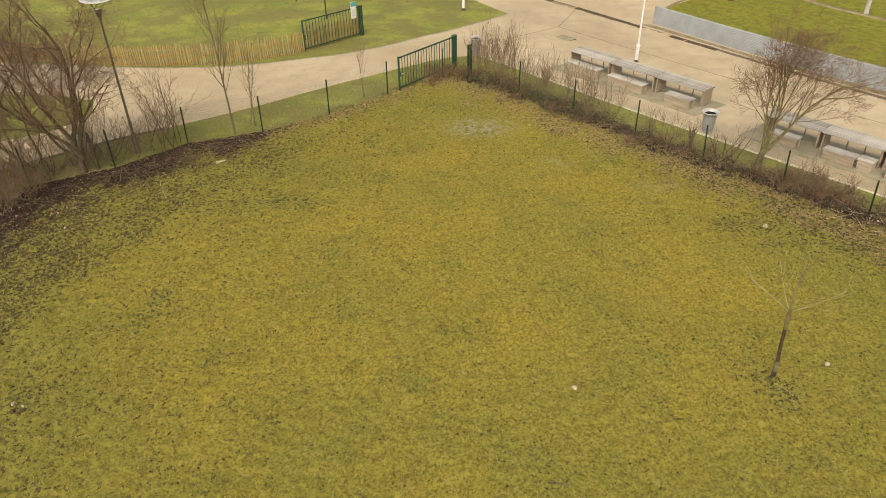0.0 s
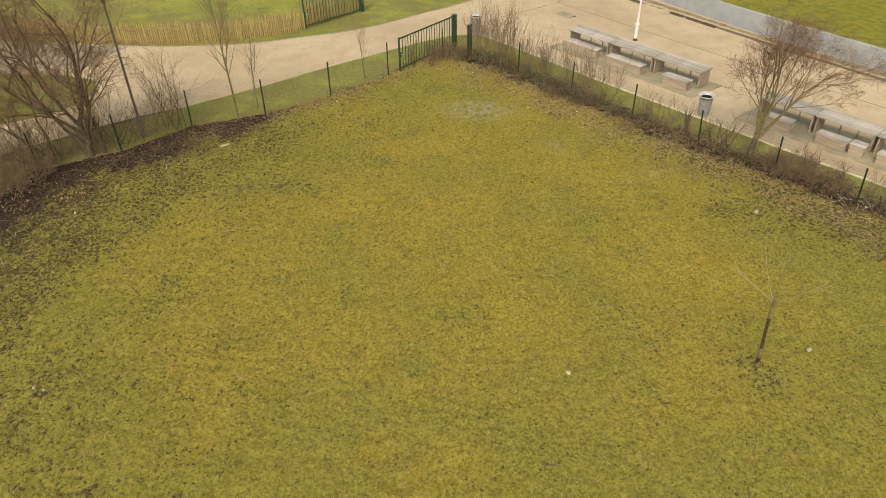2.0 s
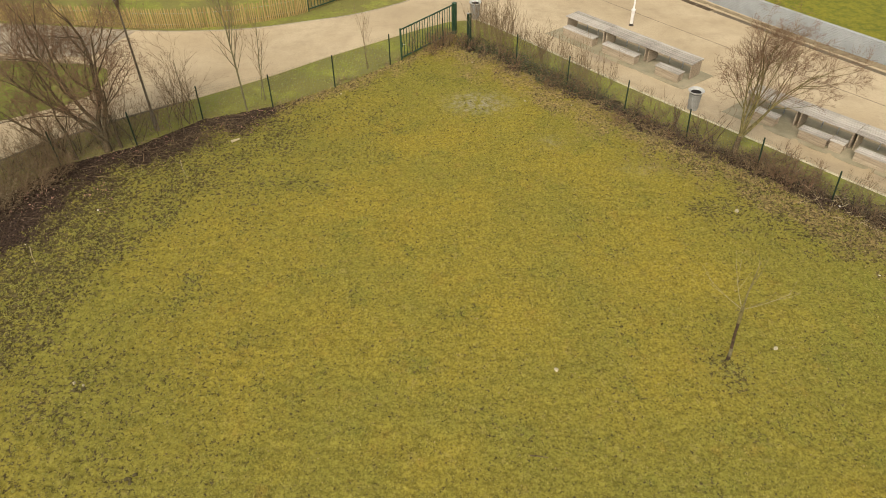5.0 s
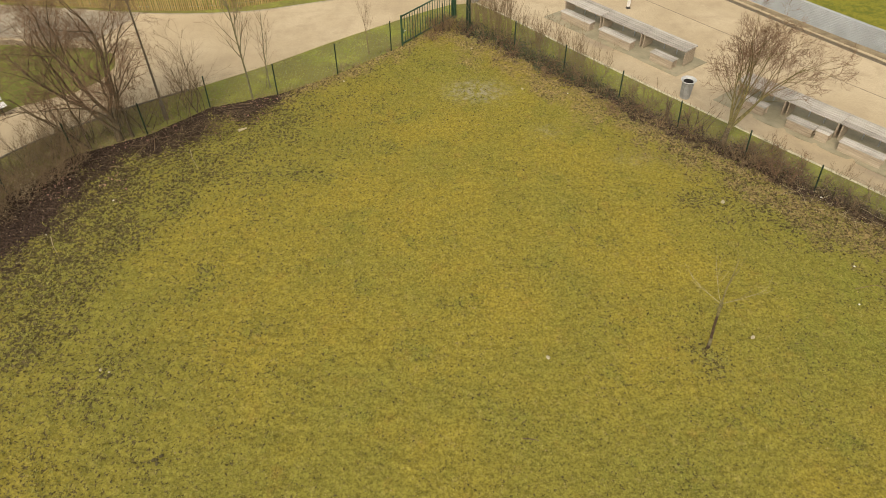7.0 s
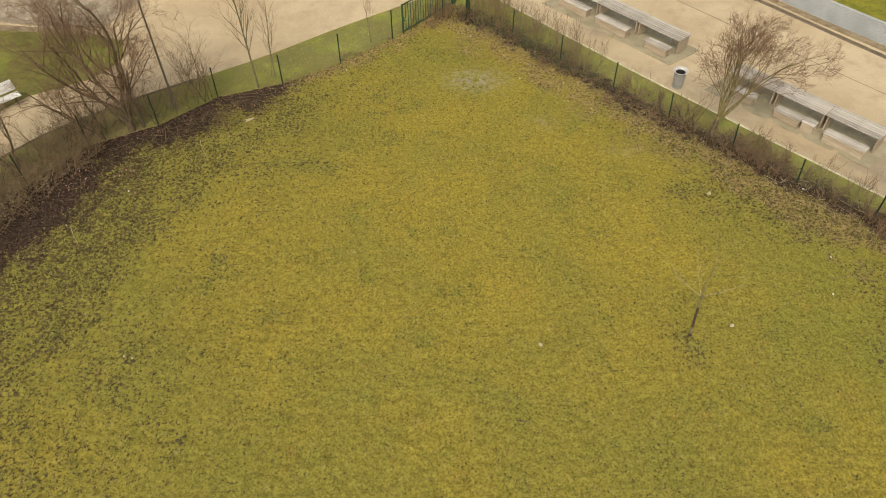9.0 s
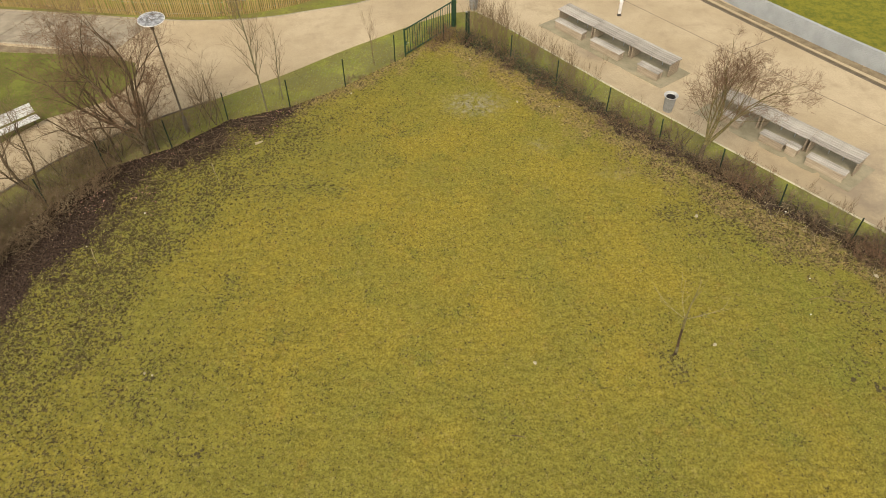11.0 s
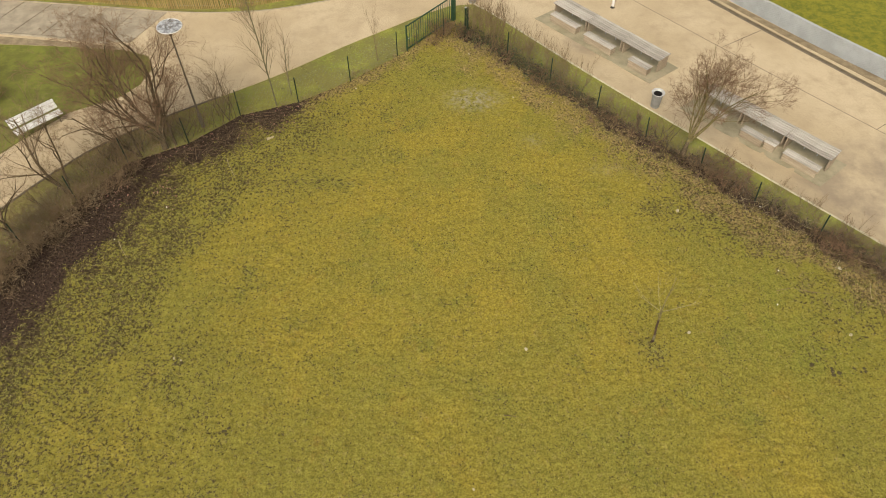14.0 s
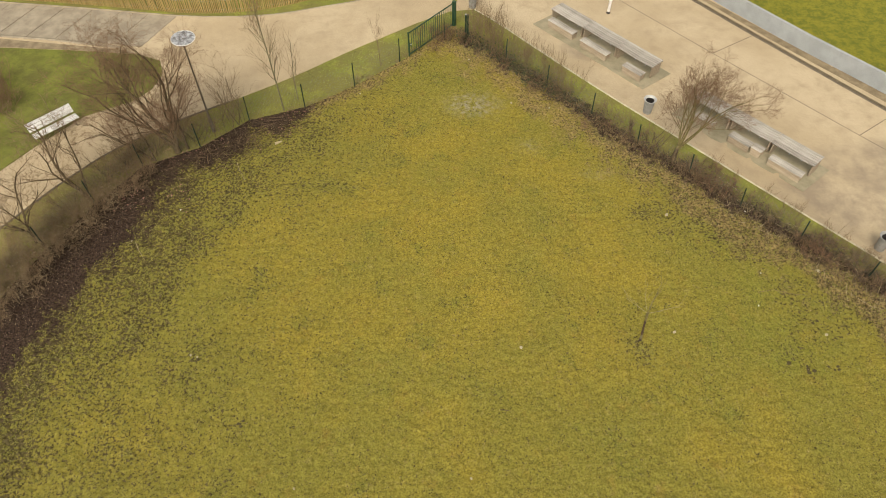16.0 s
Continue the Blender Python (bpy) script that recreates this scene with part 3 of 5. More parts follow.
def build_slabs():
    base = thing("slab_paving", pose(0, 0, 0), "large grey concrete slabs with open joints", "paving", kind="structure")
    rng = random.Random(5)
    edge = smooth_line(PATH_FAR, 0.5)
    for k in range(9):
        x0 = -17.4 - 1.75 * k
        x1 = x0 - 1.70
        yt = lambda x: float(np.interp(x, edge[:, 0], edge[:, 1])) - 0.12
        yb = lambda x: float(np.interp(x, [-46, -26, -20.7, -17], [35.2, 33.1, 32.35, 31.8])) + 0.12
        lean = 1.3
        bm = bmesh.new()
        tops = [(x0, yb(x0)), (x0 + lean, yt(x0 + lean)), (x1 + lean, yt(x1 + lean)), (x1, yb(x1))]
        lift = 0.045 + rng.uniform(-0.006, 0.006)
        up = [bm.verts.new((x, y, float(gz(x, y)) + lift)) for x, y in tops]
        dn = [bm.verts.new((x, y, float(gz(x, y)) - 0.05)) for x, y in tops]
        bm.faces.new(up)
        for a in range(4):
            bm.faces.new((up[a], dn[a], dn[(a + 1) % 4], up[(a + 1) % 4]))
        bmesh.ops.recalc_face_normals(bm, faces=bm.faces)
        part("slab", bm, SLAB, base)


build_slabs()


def build_drain():
    line = smooth_line(DRAIN, 0.25)
    tagged(strip("drain_channel", line, 0.46, -0.05, 0.026, SOIL), "dirty brown concrete drainage channel in the yard", "drain", kind="structure")
    base = thing("drain_grates", pose(0, 0, 0), "rusty slotted iron grates in the drainage channel", "grate", kind="structure")
    bm = bmesh.new()
    for k in range(10):
        add_box(bm, -0.48 + k * 0.098, -0.13, 0, -0.48 + k * 0.098 + 0.055, 0.13, 0.03)
    add_box(bm, -0.5, -0.16, 0, 0.5, -0.13, 0.032), add_box(bm, -0.5, 0.13, 0, 0.5, 0.16, 0.032)
    first = part("grate", bm, RUST, base)
    run = np.r_[0, np.cumsum(np.hypot(*np.diff(line, axis=0).T))]
    spots_at = [d for d in np.arange(0.8, run[-1] - 0.6, 1.06) if d < 16 and int(d / 1.06) % 7 not in (3, 4)]
    for n, d in enumerate(spots_at):
        x, y = np.interp(d, run, line[:, 0]), np.interp(d, run, line[:, 1])
        x2, y2 = np.interp(d + 0.2, run, line[:, 0]), np.interp(d + 0.2, run, line[:, 1])
        m = pose(x, y, float(gz(x, y)) + 0.026, 0, 0, math.degrees(math.atan2(y2 - y, x2 - x)))
        if n:
            again(first, m, base)
        else:
            first.matrix_basis = m
    low = line[run > 16.2]
    tagged(strip("drain_slot", low, 0.15, 0.0, 0.032, JOINT), "dark dirt-filled slot of the drainage channel", "drain", kind="structure")


build_drain()
for line in ([(1.9, 37.3), (3.12, 38.47), (6.56, 41.56)], [(6.56, 41.56), (11.31, 35.72), (14.93, 31.36), (20.7, 24.61), (27.0, 17.4)], [(6.56, 41.56), (7.6, 44.2), (8.3, 46.0)], [(14.93, 31.36), (17.9, 33.4)], [(20.7, 24.61), (23.2, 26.4)]):
    pts = np.concatenate([np.linspace(a, b, max(2, int(math.dist(a, b) / 0.5)))[:-1] for a, b in zip(line, line[1:])] + [np.array(line[-1:])])
    tagged(strip("joint", pts, 0.035, 0.0, 0.024, JOINT), "dark sealed joint in the paving", "joint", kind="structure")
cover = thing("manhole_cover", pose(6.55, 39.1, float(gz(6.55, 39.1)) + 0.02, 0, 0, -50), "square grey manhole cover set in the paving", "manhole")
part("frame", boxed(-0.5, -0.42, -0.03, 0.5, 0.42, 0.008), IRON, cover)
part("lid", boxed(-0.46, -0.38, 0.0, 0.46, 0.38, 0.014), PAD, cover)


# ---- fences and gates ----
def build_fence(line, label, tall, lean=0.0):
    """lean: how far the run beyond the litter bin is pressed into the paddock, per metre of height."""
    base = thing("wire_fence", pose(*line[0], 0), label, "fence")
    inv = base.matrix_basis.inverted()
    bm = add_lathe(bmesh.new(), [(0.0, 0.0), (0.029, 0.0), (0.029, tall), (0.022, tall + 0.012), (0.0, tall + 0.014)], 8)
    first = part("post", bm, GREEN_PAINT, base)
    rng = random.Random(len(line))
    tilt = lambda x: lean * float(step(7.5, 10.5, x))
    for n, (x, y) in enumerate(line):
        m = inv @ pose(x, y, float(gz(x, y)) - 0.03, rng.uniform(-1.2, 1.2) + 40 * tilt(x), rng.uniform(-1.2, 1.2) - 40 * tilt(x), 0)
        if n:
            again(first, m, base)
        else:
            first.matrix_basis = m
    for a, b in zip(line, line[1:]):
        t, span = Tubes(), math.dist(a, b)
        way = np.array([b[0] - a[0], b[1] - a[1]]) / span
        at = lambda d, h: (a[0] - line[0][0] + way[0] * d - 0.7 * h * tilt(a[0] + way[0] * d), a[1] - line[0][1] + way[1] * d - 0.7 * h * tilt(a[0] + way[0] * d), float(gz(a[0] + way[0] * d, a[1] + way[1] * d)) + h)
        for h in np.arange(0.04, tall - 0.05, 0.10):
            t.add([at(0, h), at(span / 2, h - 0.004), at(span, h)], [0.0024] * 3, 3)
        for d in np.arange(0.05, span, 0.07):
            t.add([at(d, 0.02), at(d, tall - 0.08)], [0.0022] * 2, 3)
        t.made("mesh_panel", WIRE, base)
    return base


build_fence(FENCE_L, "dark green steel posts carrying thin wire mesh beside the path", 1.5)
build_fence(FENCE_R[1:], "dark green steel posts carrying thin wire mesh beside the yard", 1.4, 0.2)


def build_gate(a, b, tall, clear, bars, label):
    """A barred gate leaf between a slim stile at a and a thick column at b."""
    span, turn = math.dist(a, b), math.degrees(math.atan2(b[1] - a[1], b[0] - a[0]))
    z = float(gz(*a)) - 0.02
    base = thing("metal_gate", pose(a[0], a[1], z, 0, 0, turn), label, "gate")
    rise = float(gz(*b)) - float(gz(*a))
    part("stile", boxed(-0.035, -0.035, 0, 0.035, 0.035, tall + 0.03), GATE_PAINT, base)
    column = part("column", boxed(span - 0.09, -0.09, rise - 0.05, span + 0.09, 0.09, tall + 0.02, bevel=0.01), GATE_PAINT, base)
    part("column_cap", boxed(span - 0.10, -0.10, tall + 0.02, span + 0.10, 0.10, tall + 0.045), GATE_PAINT, column)
    part("top_rail", boxed(0.035, -0.025, tall - 0.06, span - 0.13, 0.025, tall), GATE_PAINT, base)
    part("bottom_rail", boxed(0.035, -0.025, clear, span - 0.13, 0.025, clear + 0.06), GATE_PAINT, base)
    part("end_stile", boxed(span - 0.18, -0.028, clear - 0.02, span - 0.12, 0.028, tall + 0.01), GATE_PAINT, base)
    first = part("bar", add_tube(bmesh.new(), [(0, 0, clear + 0.05), (0, 0, tall - 0.05)], [0.019, 0.019], 6), GATE_PAINT, base)
    for k in range(bars):
        m = pose(0.035 + (span - 0.21) * (k + 1) / (bars + 1), 0, 0)
        if k:
            again(first, m, base)
        else:
            first.matrix_basis = m
    lock = part("lock_box", boxed(0.03, -0.035, 0.62, 0.11, 0.035, 0.84), GATE_PAINT, base)
    part("handle", add_tube(bmesh.new(), [(0.07, -0.03, 0.75), (0.07, -0.08, 0.75), (0.18, -0.085, 0.75)], [0.011] * 3, 6), STEEL, lock, "steel lever handle")
    return base


build_gate(GATE[0], GATE[1], 1.5, 0.10, 19, "dark green barred steel gate closing the paddock")
build_gate((-7.43, 37.3), (-4.67, 39.9), 1.62, 0.12, 17, "dark green barred steel gate with paling behind it")
post = thing("gate_post", pose(1.05, 32.0, -0.03), "thick dark weathered gate post of two shafts", "post")
part("shaft", boxed(-0.055, -0.055, 0, 0.055, 0.055, 1.50), GREEN_PAINT, post)
part("cap", boxed(-0.06, -0.06, 1.50, 0.06, 0.06, 1.53), BIN_GREY, post, "dull grey cap")
part("second_shaft", boxed(0.065, -0.05, 0, 0.165, 0.05, 1.52), GREEN_PAINT, post)

stake = thing("fence_stake", pose(-0.12, 31.75, -0.03, 1.5, -1, 0), "slim dark green stake in front of the gate", "post")
part("shaft", boxed(-0.025, -0.025, 0, 0.025, 0.025, 1.42), GREEN_PAINT, stake)
part("cap", boxed(-0.028, -0.028, 1.42, 0.028, 0.028, 1.44), GREEN_PAINT, stake)

# notice on the far gate's column
board = thing("notice_board", pose(-5.02, 39.52, float(gz(-5.0, 39.6)) + 1.05, 0, 0, 43.3), "white notice with teal heading fixed to the gate", "sign")
part("panel", boxed(-0.17, -0.05, 0, 0.17, -0.028, 0.88), WHITE, board)
part("heading", boxed(-0.165, -0.058, 0.64, 0.165, -0.05, 0.87), TEAL, board)
for k in range(4):
    part("text_bar", boxed(-0.12, -0.056, 0.14 + 0.1 * k, 0.12 - 0.03 * (k % 2), -0.05, 0.17 + 0.1 * k, bevel=0), GREY_INK, board)


def build_paling():
    line = smooth_line([(-4.8, 40.2), (-5.9, 38.95), (-7.0, 37.85), (-7.75, 36.95), (-10.05, 35.85), (-12.8, 35.3), (-15.6, 35.3), (-18.4, 35.75), (-22.0, 36.3), (-27.4, 37.0), (-34.0, 37.95)], 0.3)
    base = thing("paling_fence", pose(-12.8, 35.3, float(gz(-12.8, 35.3))), "yellow-brown split chestnut paling wired together along the path", "fence")
    inv = base.matrix_basis.inverted()
    run = np.r_[0, np.cumsum(np.hypot(*np.diff(line, axis=0).T))]
    rng = random.Random(8)
    bm = add_tube(bmesh.new(), [(0, 0, 0), (0.004, 0.002, 0.55), (0, 0, 1.0), (0, 0, 1.09)], [0.036, 0.033, 0.031, 0.008], 5)
    first = part("pale", bm, PALING, base)
    at = lambda d: (float(np.interp(d, run, line[:, 0])), float(np.interp(d, run, line[:, 1])))
    gap = run[-1] / 298
    for k in range(297):
        x, y = at(k * gap + rng.uniform(-0.015, 0.015))
        m = inv @ pose(x, y, float(gz(x, y)) - 0.02, rng.uniform(-3, 3), rng.uniform(-3, 3), rng.uniform(0, 360)) @ Matrix.Diagonal((1, 1, rng.uniform(0.94, 1.06), 1))
        if k:
            again(first, m, base)
        else:
            first.matrix_basis = m
    for h in (0.22, 0.8):
        pts = [inv @ Vector((*at(d), float(gz(*at(d))) + h)) for d in np.arange(0, run[-1], 0.5)]
        part("binding_wire", add_tube(bmesh.new(), pts, [0.006] * len(pts), 4), STEEL, base)


build_paling()


# ---- furniture of the yard ----
def build_table(length, m, label):
    base = thing("picnic_table", m, label, "table", "tables in the yard")
    wide, n = 0.95, 6
    first = part("plank", boxed(-0.02, 0.013, 0.702, length - 0.02, wide / n - 0.013, 0.75), GREY_WOOD, base)
    for k in range(1, n):
        again(first, pose(0, wide / n * k, 0), base)
    for x in (0.05, length - 0.11):
        panel = part("end_panel", boxed(x, 0.08, 0.0, x + 0.06, wide - 0.1, 0.70), BROWN_WOOD, base)
        for k in range(3):
            part("batten", boxed(x - 0.012, 0.10 + 0.27 * k, 0.02, x, 0.30 + 0.27 * k, 0.68), BROWN_WOOD, panel)
    for x in (length * 0.33, length * 0.62):
        part("steel_leg", boxed(x, wide - 0.2, 0.0, x + 0.045, wide - 0.155, 0.70, bevel=0.004), STEEL, base)
    for x in (0.02, length - 0.12):
        part("bracket", boxed(x, wide + 0.001, 0.62, x + 0.06, wide + 0.05, 0.72, bevel=0.004), IRON, base)
    part("beam", boxed(0.11, 0.44, 0.61, length - 0.12, 0.52, 0.70), BROWN_WOOD, base)
    return base


def build_bench(length, m, label):
    base = thing("block_bench", m, label, "bench", "benches in the yard")
    deep = 0.46
    first = part("seat_plank", boxed(-0.03, 0.0, 0.40, length + 0.03, deep / 3 - 0.018, 0.45), GREY_WOOD, base)
    for k in (1, 2):
        again(first, pose(0, deep / 3 * k, 0), base)
    for y in (0.03, deep - 0.07):
        for k in range(2):
            part("side_board", boxed(0, y, 0.02 + 0.19 * k, length, y + 0.035, 0.20 + 0.19 * k), BROWN_WOOD, base)
    for x in (0.05, length - 0.09):
        part("end_board", boxed(x, 0.066, 0.0, x + 0.04, deep - 0.071, 0.398), BROWN_WOOD, base)
    return base


def on_ground(x, y, turn, lift=0.03):
    return pose(x, y, float(gz(x, y)) + lift, 0, 0, turn)


TURN_A, TURN_B = -48.5, -47.3
ca, sa, cb, sb = math.cos(radians(TURN_A)), math.sin(radians(TURN_A)), math.cos(radians(TURN_B)), math.sin(radians(TURN_B))
for start, c, s, long in (((6.0, 34.15), ca, sa, 7.35), ((12.4, 26.25), cb, sb, 6.75)):
    spot = lambda u, v: (start[0] + u * c - v * s, start[1] + u * s + v * c)
    tagged(draped("pad", [spot(-0.35, -1.05), spot(long + 0.25, -0.95), spot(long + 0.35, 1.35), spot(-0.3, 1.3)], 0.05, PAD, 0.4), "mossy grey concrete pad below the tables", "slab", kind="structure")
TABLE_A = "silver-grey weathered plank table joined to a long row"
for k in range(3):
    x, y = 6.0 + 2.44 * k * ca, 34.15 + 2.44 * k * sa
    build_table(2.42, pose(x, y, -0.345, 0, 0, TURN_A), TABLE_A)
    x, y = 12.45 + 2.23 * k * cb, 26.25 + 2.23 * k * sb
    build_table(2.21, pose(x, y, -0.345, 0, 0, TURN_B), "pinkish-grey weathered plank table beside the budding tree")
for x, y, long, turn, label in ((5.8, 33.5, 1.85, TURN_A, "long block bench with grey plank seat"), (7.4, 31.55, 1.85, TURN_A, "long block bench with grey plank seat"), (9.4, 29.3, 1.2, TURN_A, "short block bench with grey plank seat"), (12.4, 25.3, 1.0, TURN_B, "short block bench half hidden behind the tree"), (13.73, 23.8, 1.1, TURN_B, "block bench with worn grey planks"), (14.6, 22.98, 0.5, TURN_B, "small cube seat of grey planks"), (15.2, 22.2, 1.65, TURN_B, "long block bench with brown boards")):
    build_bench(long, pose(x, y, -0.335, 0, 0, turn), label)


def build_bin(x, y, label, rim=None):
    base = thing("litter_bin", on_ground(x, y, 20, 0.015), label, "bin", "litter bins")
    part("body", add_lathe(bmesh.new(), [(0.0, 0.02), (0.19, 0.02), (0.235, 0.74), (0.215, 0.74), (0.17, 0.12), (0.0, 0.12)], 24), BIN_GREY, base)
    part("liner", add_lathe(bmesh.new(), [(0.0, 0.5), (0.19, 0.52), (0.205, 0.79), (0.195, 0.79), (0.18, 0.54), (0.0, 0.52)], 20), DARK, base, "black liner inside the bin")
    part("rim", add_lathe(bmesh.new(), [(0.21, 0.75), (0.31, 0.84), (0.325, 0.86), (0.31, 0.88), (0.205, 0.79), (0.21, 0.75)], 28), rim or BIN_RIM, base, "flared grey metal rim")
    bm = bmesh.new()
    for v in add_box(bm, 0.0, -0.018, 0.05, 0.014, 0.018, 0.75).verts:
        v.co.x += 0.19 + 0.047 * (v.co.z - 0.02) / 0.72
    first = part("slat", bm, BIN_GREY, base)
    for k in range(18):
        if k:
            again(first, pose(0, 0, 0, 0, 0, k * 20), base)
    part("foot", add_lathe(bmesh.new(), [(0.0, 0.0), (0.17, 0.0), (0.17, 0.02), (0.0, 0.02)], 16), IRON, base)


build_bin(10.12, 25.72, "grey slatted metal litter bin on the yard's edge")
build_bin(1.5, 34.95, "grey slatted metal litter bin near the gate")
build_bin(18.55, 17.0, "dark grey slatted litter bin on the yard's edge", BIN_GREY)


def build_pole(x, y, label):
    base = thing("white_pole", on_ground(x, y, 0, 0.015), label, "pole")
    part("foot", add_lathe(bmesh.new(), [(0.0, 0.0), (0.13, 0.0), (0.13, 0.02), (0.09, 0.03), (0.09, 0.10), (0.07, 0.12), (0.0, 0.12)], 14), IRON, base, "dark iron foot")
    part("sleeve", add_lathe(bmesh.new(), [(0.0, 0.12), (0.085, 0.12), (0.085, 0.78), (0.11, 0.80), (0.11, 0.86), (0.06, 0.9), (0.0, 0.9)], 16), WHITE, base)
    part("shaft", add_lathe(bmesh.new(), [(0.0, 0.9), (0.048, 0.9), (0.036, 4.6), (0.0, 4.62)], 14), WHITE, base)


build_pole(9.6, 35.2, "white painted steel pole with collar beside the tables")
build_pole(1.14, 45.2, "white painted steel pole on the far lawn")


def build_wall():
    line = np.array(WALL)
    tall, deep = 1.05, 0.16
    run = np.r_[0, np.cumsum(np.hypot(*np.diff(line, axis=0).T))]
    base = thing("panel_wall", pose(*WALL[0], float(gz(*WALL[0]))), "low pale grey wall of woven panels between yard and lawn", "wall", kind="structure")
    inv = base.matrix_basis.inverted()
    long, rows = 2.75, 13
    xs = np.linspace(0, long - 0.02, 121)
    bm = bmesh.new()
    last = None
    for r in range(rows):
        z0, z1 = tall * r / rows, tall * (r + 1) / rows
        for z in (z0 + 0.004, (z0 + z1) / 2, z1 - 0.004):
            puff = 0.013 if z0 + 0.01 < z < z1 - 0.01 else 0.0
            ring = [bm.verts.new((x, -puff - 0.012 * math.sin(x * math.tau / 0.18 + math.pi * (r % 2)), z)) for x in xs]
            if last:
                for k in range(len(xs) - 1):
                    bm.faces.new((last[k], last[k + 1], ring[k + 1], ring[k]))
            last = ring
    back_t = [bm.verts.new((x, deep, tall)) for x in xs]
    back_b = [bm.verts.new((x, deep, 0)) for x in xs]
    for k in range(len(xs) - 1):
        bm.faces.new((last[k], last[k + 1], back_t[k + 1], back_t[k])), bm.faces.new((back_t[k], back_t[k + 1], back_b[k + 1], back_b[k]))
    add_box(bm, -0.004, -0.015, 0, 0.012, deep - 0.003, tall - 0.006), add_box(bm, long - 0.03, -0.015, 0, long - 0.014, deep - 0.003, tall - 0.006)
    first = part("panel", bm, PALE_WALL, base)
    for n in range(int(run[-1] / long)):
        d = n * long
        x, y = np.interp(d, run, line[:, 0]), np.interp(d, run, line[:, 1])
        x2, y2 = np.interp(d + long, run, line[:, 0]), np.interp(d + long, run, line[:, 1])
        m = inv @ pose(x, y, float(gz(x, y)) - 0.02, 0, 0, math.degrees(math.atan2(y2 - y, x2 - x)))
        if n:
            again(first, m, base)
        else:
            first.matrix_basis = m


build_wall()
tagged(strip("kerb_lawn", smooth_line([(20.5, 53.5), (22.6, 50.0), (23.5, 46.6), (26.2, 42.7), (31, 36)], 0.8), 0.3, -0.05, 0.07, SOIL), "earthy edging between two lawns", "kerb", kind="structure")
tagged(strip("kerb_corner", smooth_line([(13.2, 44.4), (14.3, 46.6), (18.8, 50.3), (23, 53.5)], 0.8), 0.14, -0.05, 0.08, SOIL), "earthy edging of the lawn", "kerb", kind="structure")
bollard = thing("bollard", on_ground(25.6, 44.0, 30, 0.0), "grey weathered timber bollard on the lawn", "bollard")
part("shaft", add_lathe(bmesh.new(), [(0.0, 0.0), (0.15, 0.0), (0.13, 0.86), (0.0, 0.86)], 12), GREY_WOOD, bollard)
part("cap", add_lathe(bmesh.new(), [(0.0, 0.86), (0.15, 0.86), (0.15, 0.9), (0.05, 0.95), (0.0, 0.95)], 12), STEEL, bollard, "pale grey metal cap")
for x, y in ((-7.1, 43.1), (-9.6, 47.0)):
    far_post = thing("steel_post", on_ground(x, y, 0, -0.02), "slim dark green post standing on the far lawn", "post", "posts on the far lawn")
    part("shaft", add_lathe(bmesh.new(), [(0.0, 0.0), (0.035, 0.0), (0.035, 2.3), (0.0, 2.31)], 8), GREEN_PAINT, far_post)
    part("cap", add_lathe(bmesh.new(), [(0.0, 2.30), (0.042, 2.30), (0.042, 2.34), (0.0, 2.36)], 8), GREEN_PAINT, far_post)


def build_street_lamp(x, y):
    base = thing("street_lamp", on_ground(x, y, 0, -0.02), "grey steel lamp post with round glass reflector dish", "lamp")
    part("foot", add_lathe(bmesh.new(), [(0.0, 0.0), (0.095, 0.0), (0.09, 0.8), (0.07, 0.86), (0.0, 0.86)], 14), LAMP_GREY, base)
    part("shaft", add_lathe(bmesh.new(), [(0.0, 0.86), (0.05, 0.86), (0.032, 5.03), (0.0, 5.04)], 14), LAMP_GREY, base)
    head = part("projector", add_lathe(bmesh.new(), [(0.0, 5.02), (0.06, 5.03), (0.09, 5.16), (0.11, 5.30), (0.085, 5.32), (0.0, 5.30)], 18), LAMP_GREY, base)
    part("lens", add_lathe(bmesh.new(), [(0.0, 5.323), (0.08, 5.323), (0.0, 5.335)], 18), WHITE, head)
    dish = part("dish", add_lathe(bmesh.new(), [(0.0, 5.71), (0.3, 5.72), (0.48, 5.75), (0.49, 5.78), (0.3, 5.75), (0.0, 5.74)], 36), MIRROR, base, "shiny round reflector dish")
    dish.matrix_basis = pose(0.12, -0.24, 0.05, 3, 2, 0)
    rim = [(0.505 * math.cos(a), 0.505 * math.sin(a), 5.77) for a in np.linspace(0, math.tau, 37)]
    part("rim", add_tube(bmesh.new(), rim, [0.016] * 37, 6, caps=False), WHITE, dish, "white ring round the dish")
    for k in range(3):
        a = k * math.tau / 3 + 0.5
        part("strut", add_tube(bmesh.new(), [(0.09 * math.cos(a), 0.09 * math.sin(a), 5.25), (0.12 + 0.47 * math.cos(a), -0.24 + 0.47 * math.sin(a), 5.80)], [0.011, 0.011], 6), STEEL, base)


# pale and dark patches imitate mottled sky reflections in the dish's base colour
MIRROR = plain("polished_reflector", (0.22, 0.21, 0.19), (0.85, 0.85, 0.83), 4.5, 0.3, 0.7, bump=0.05, fine=9.0)
build_street_lamp(-11.55, 24.4)


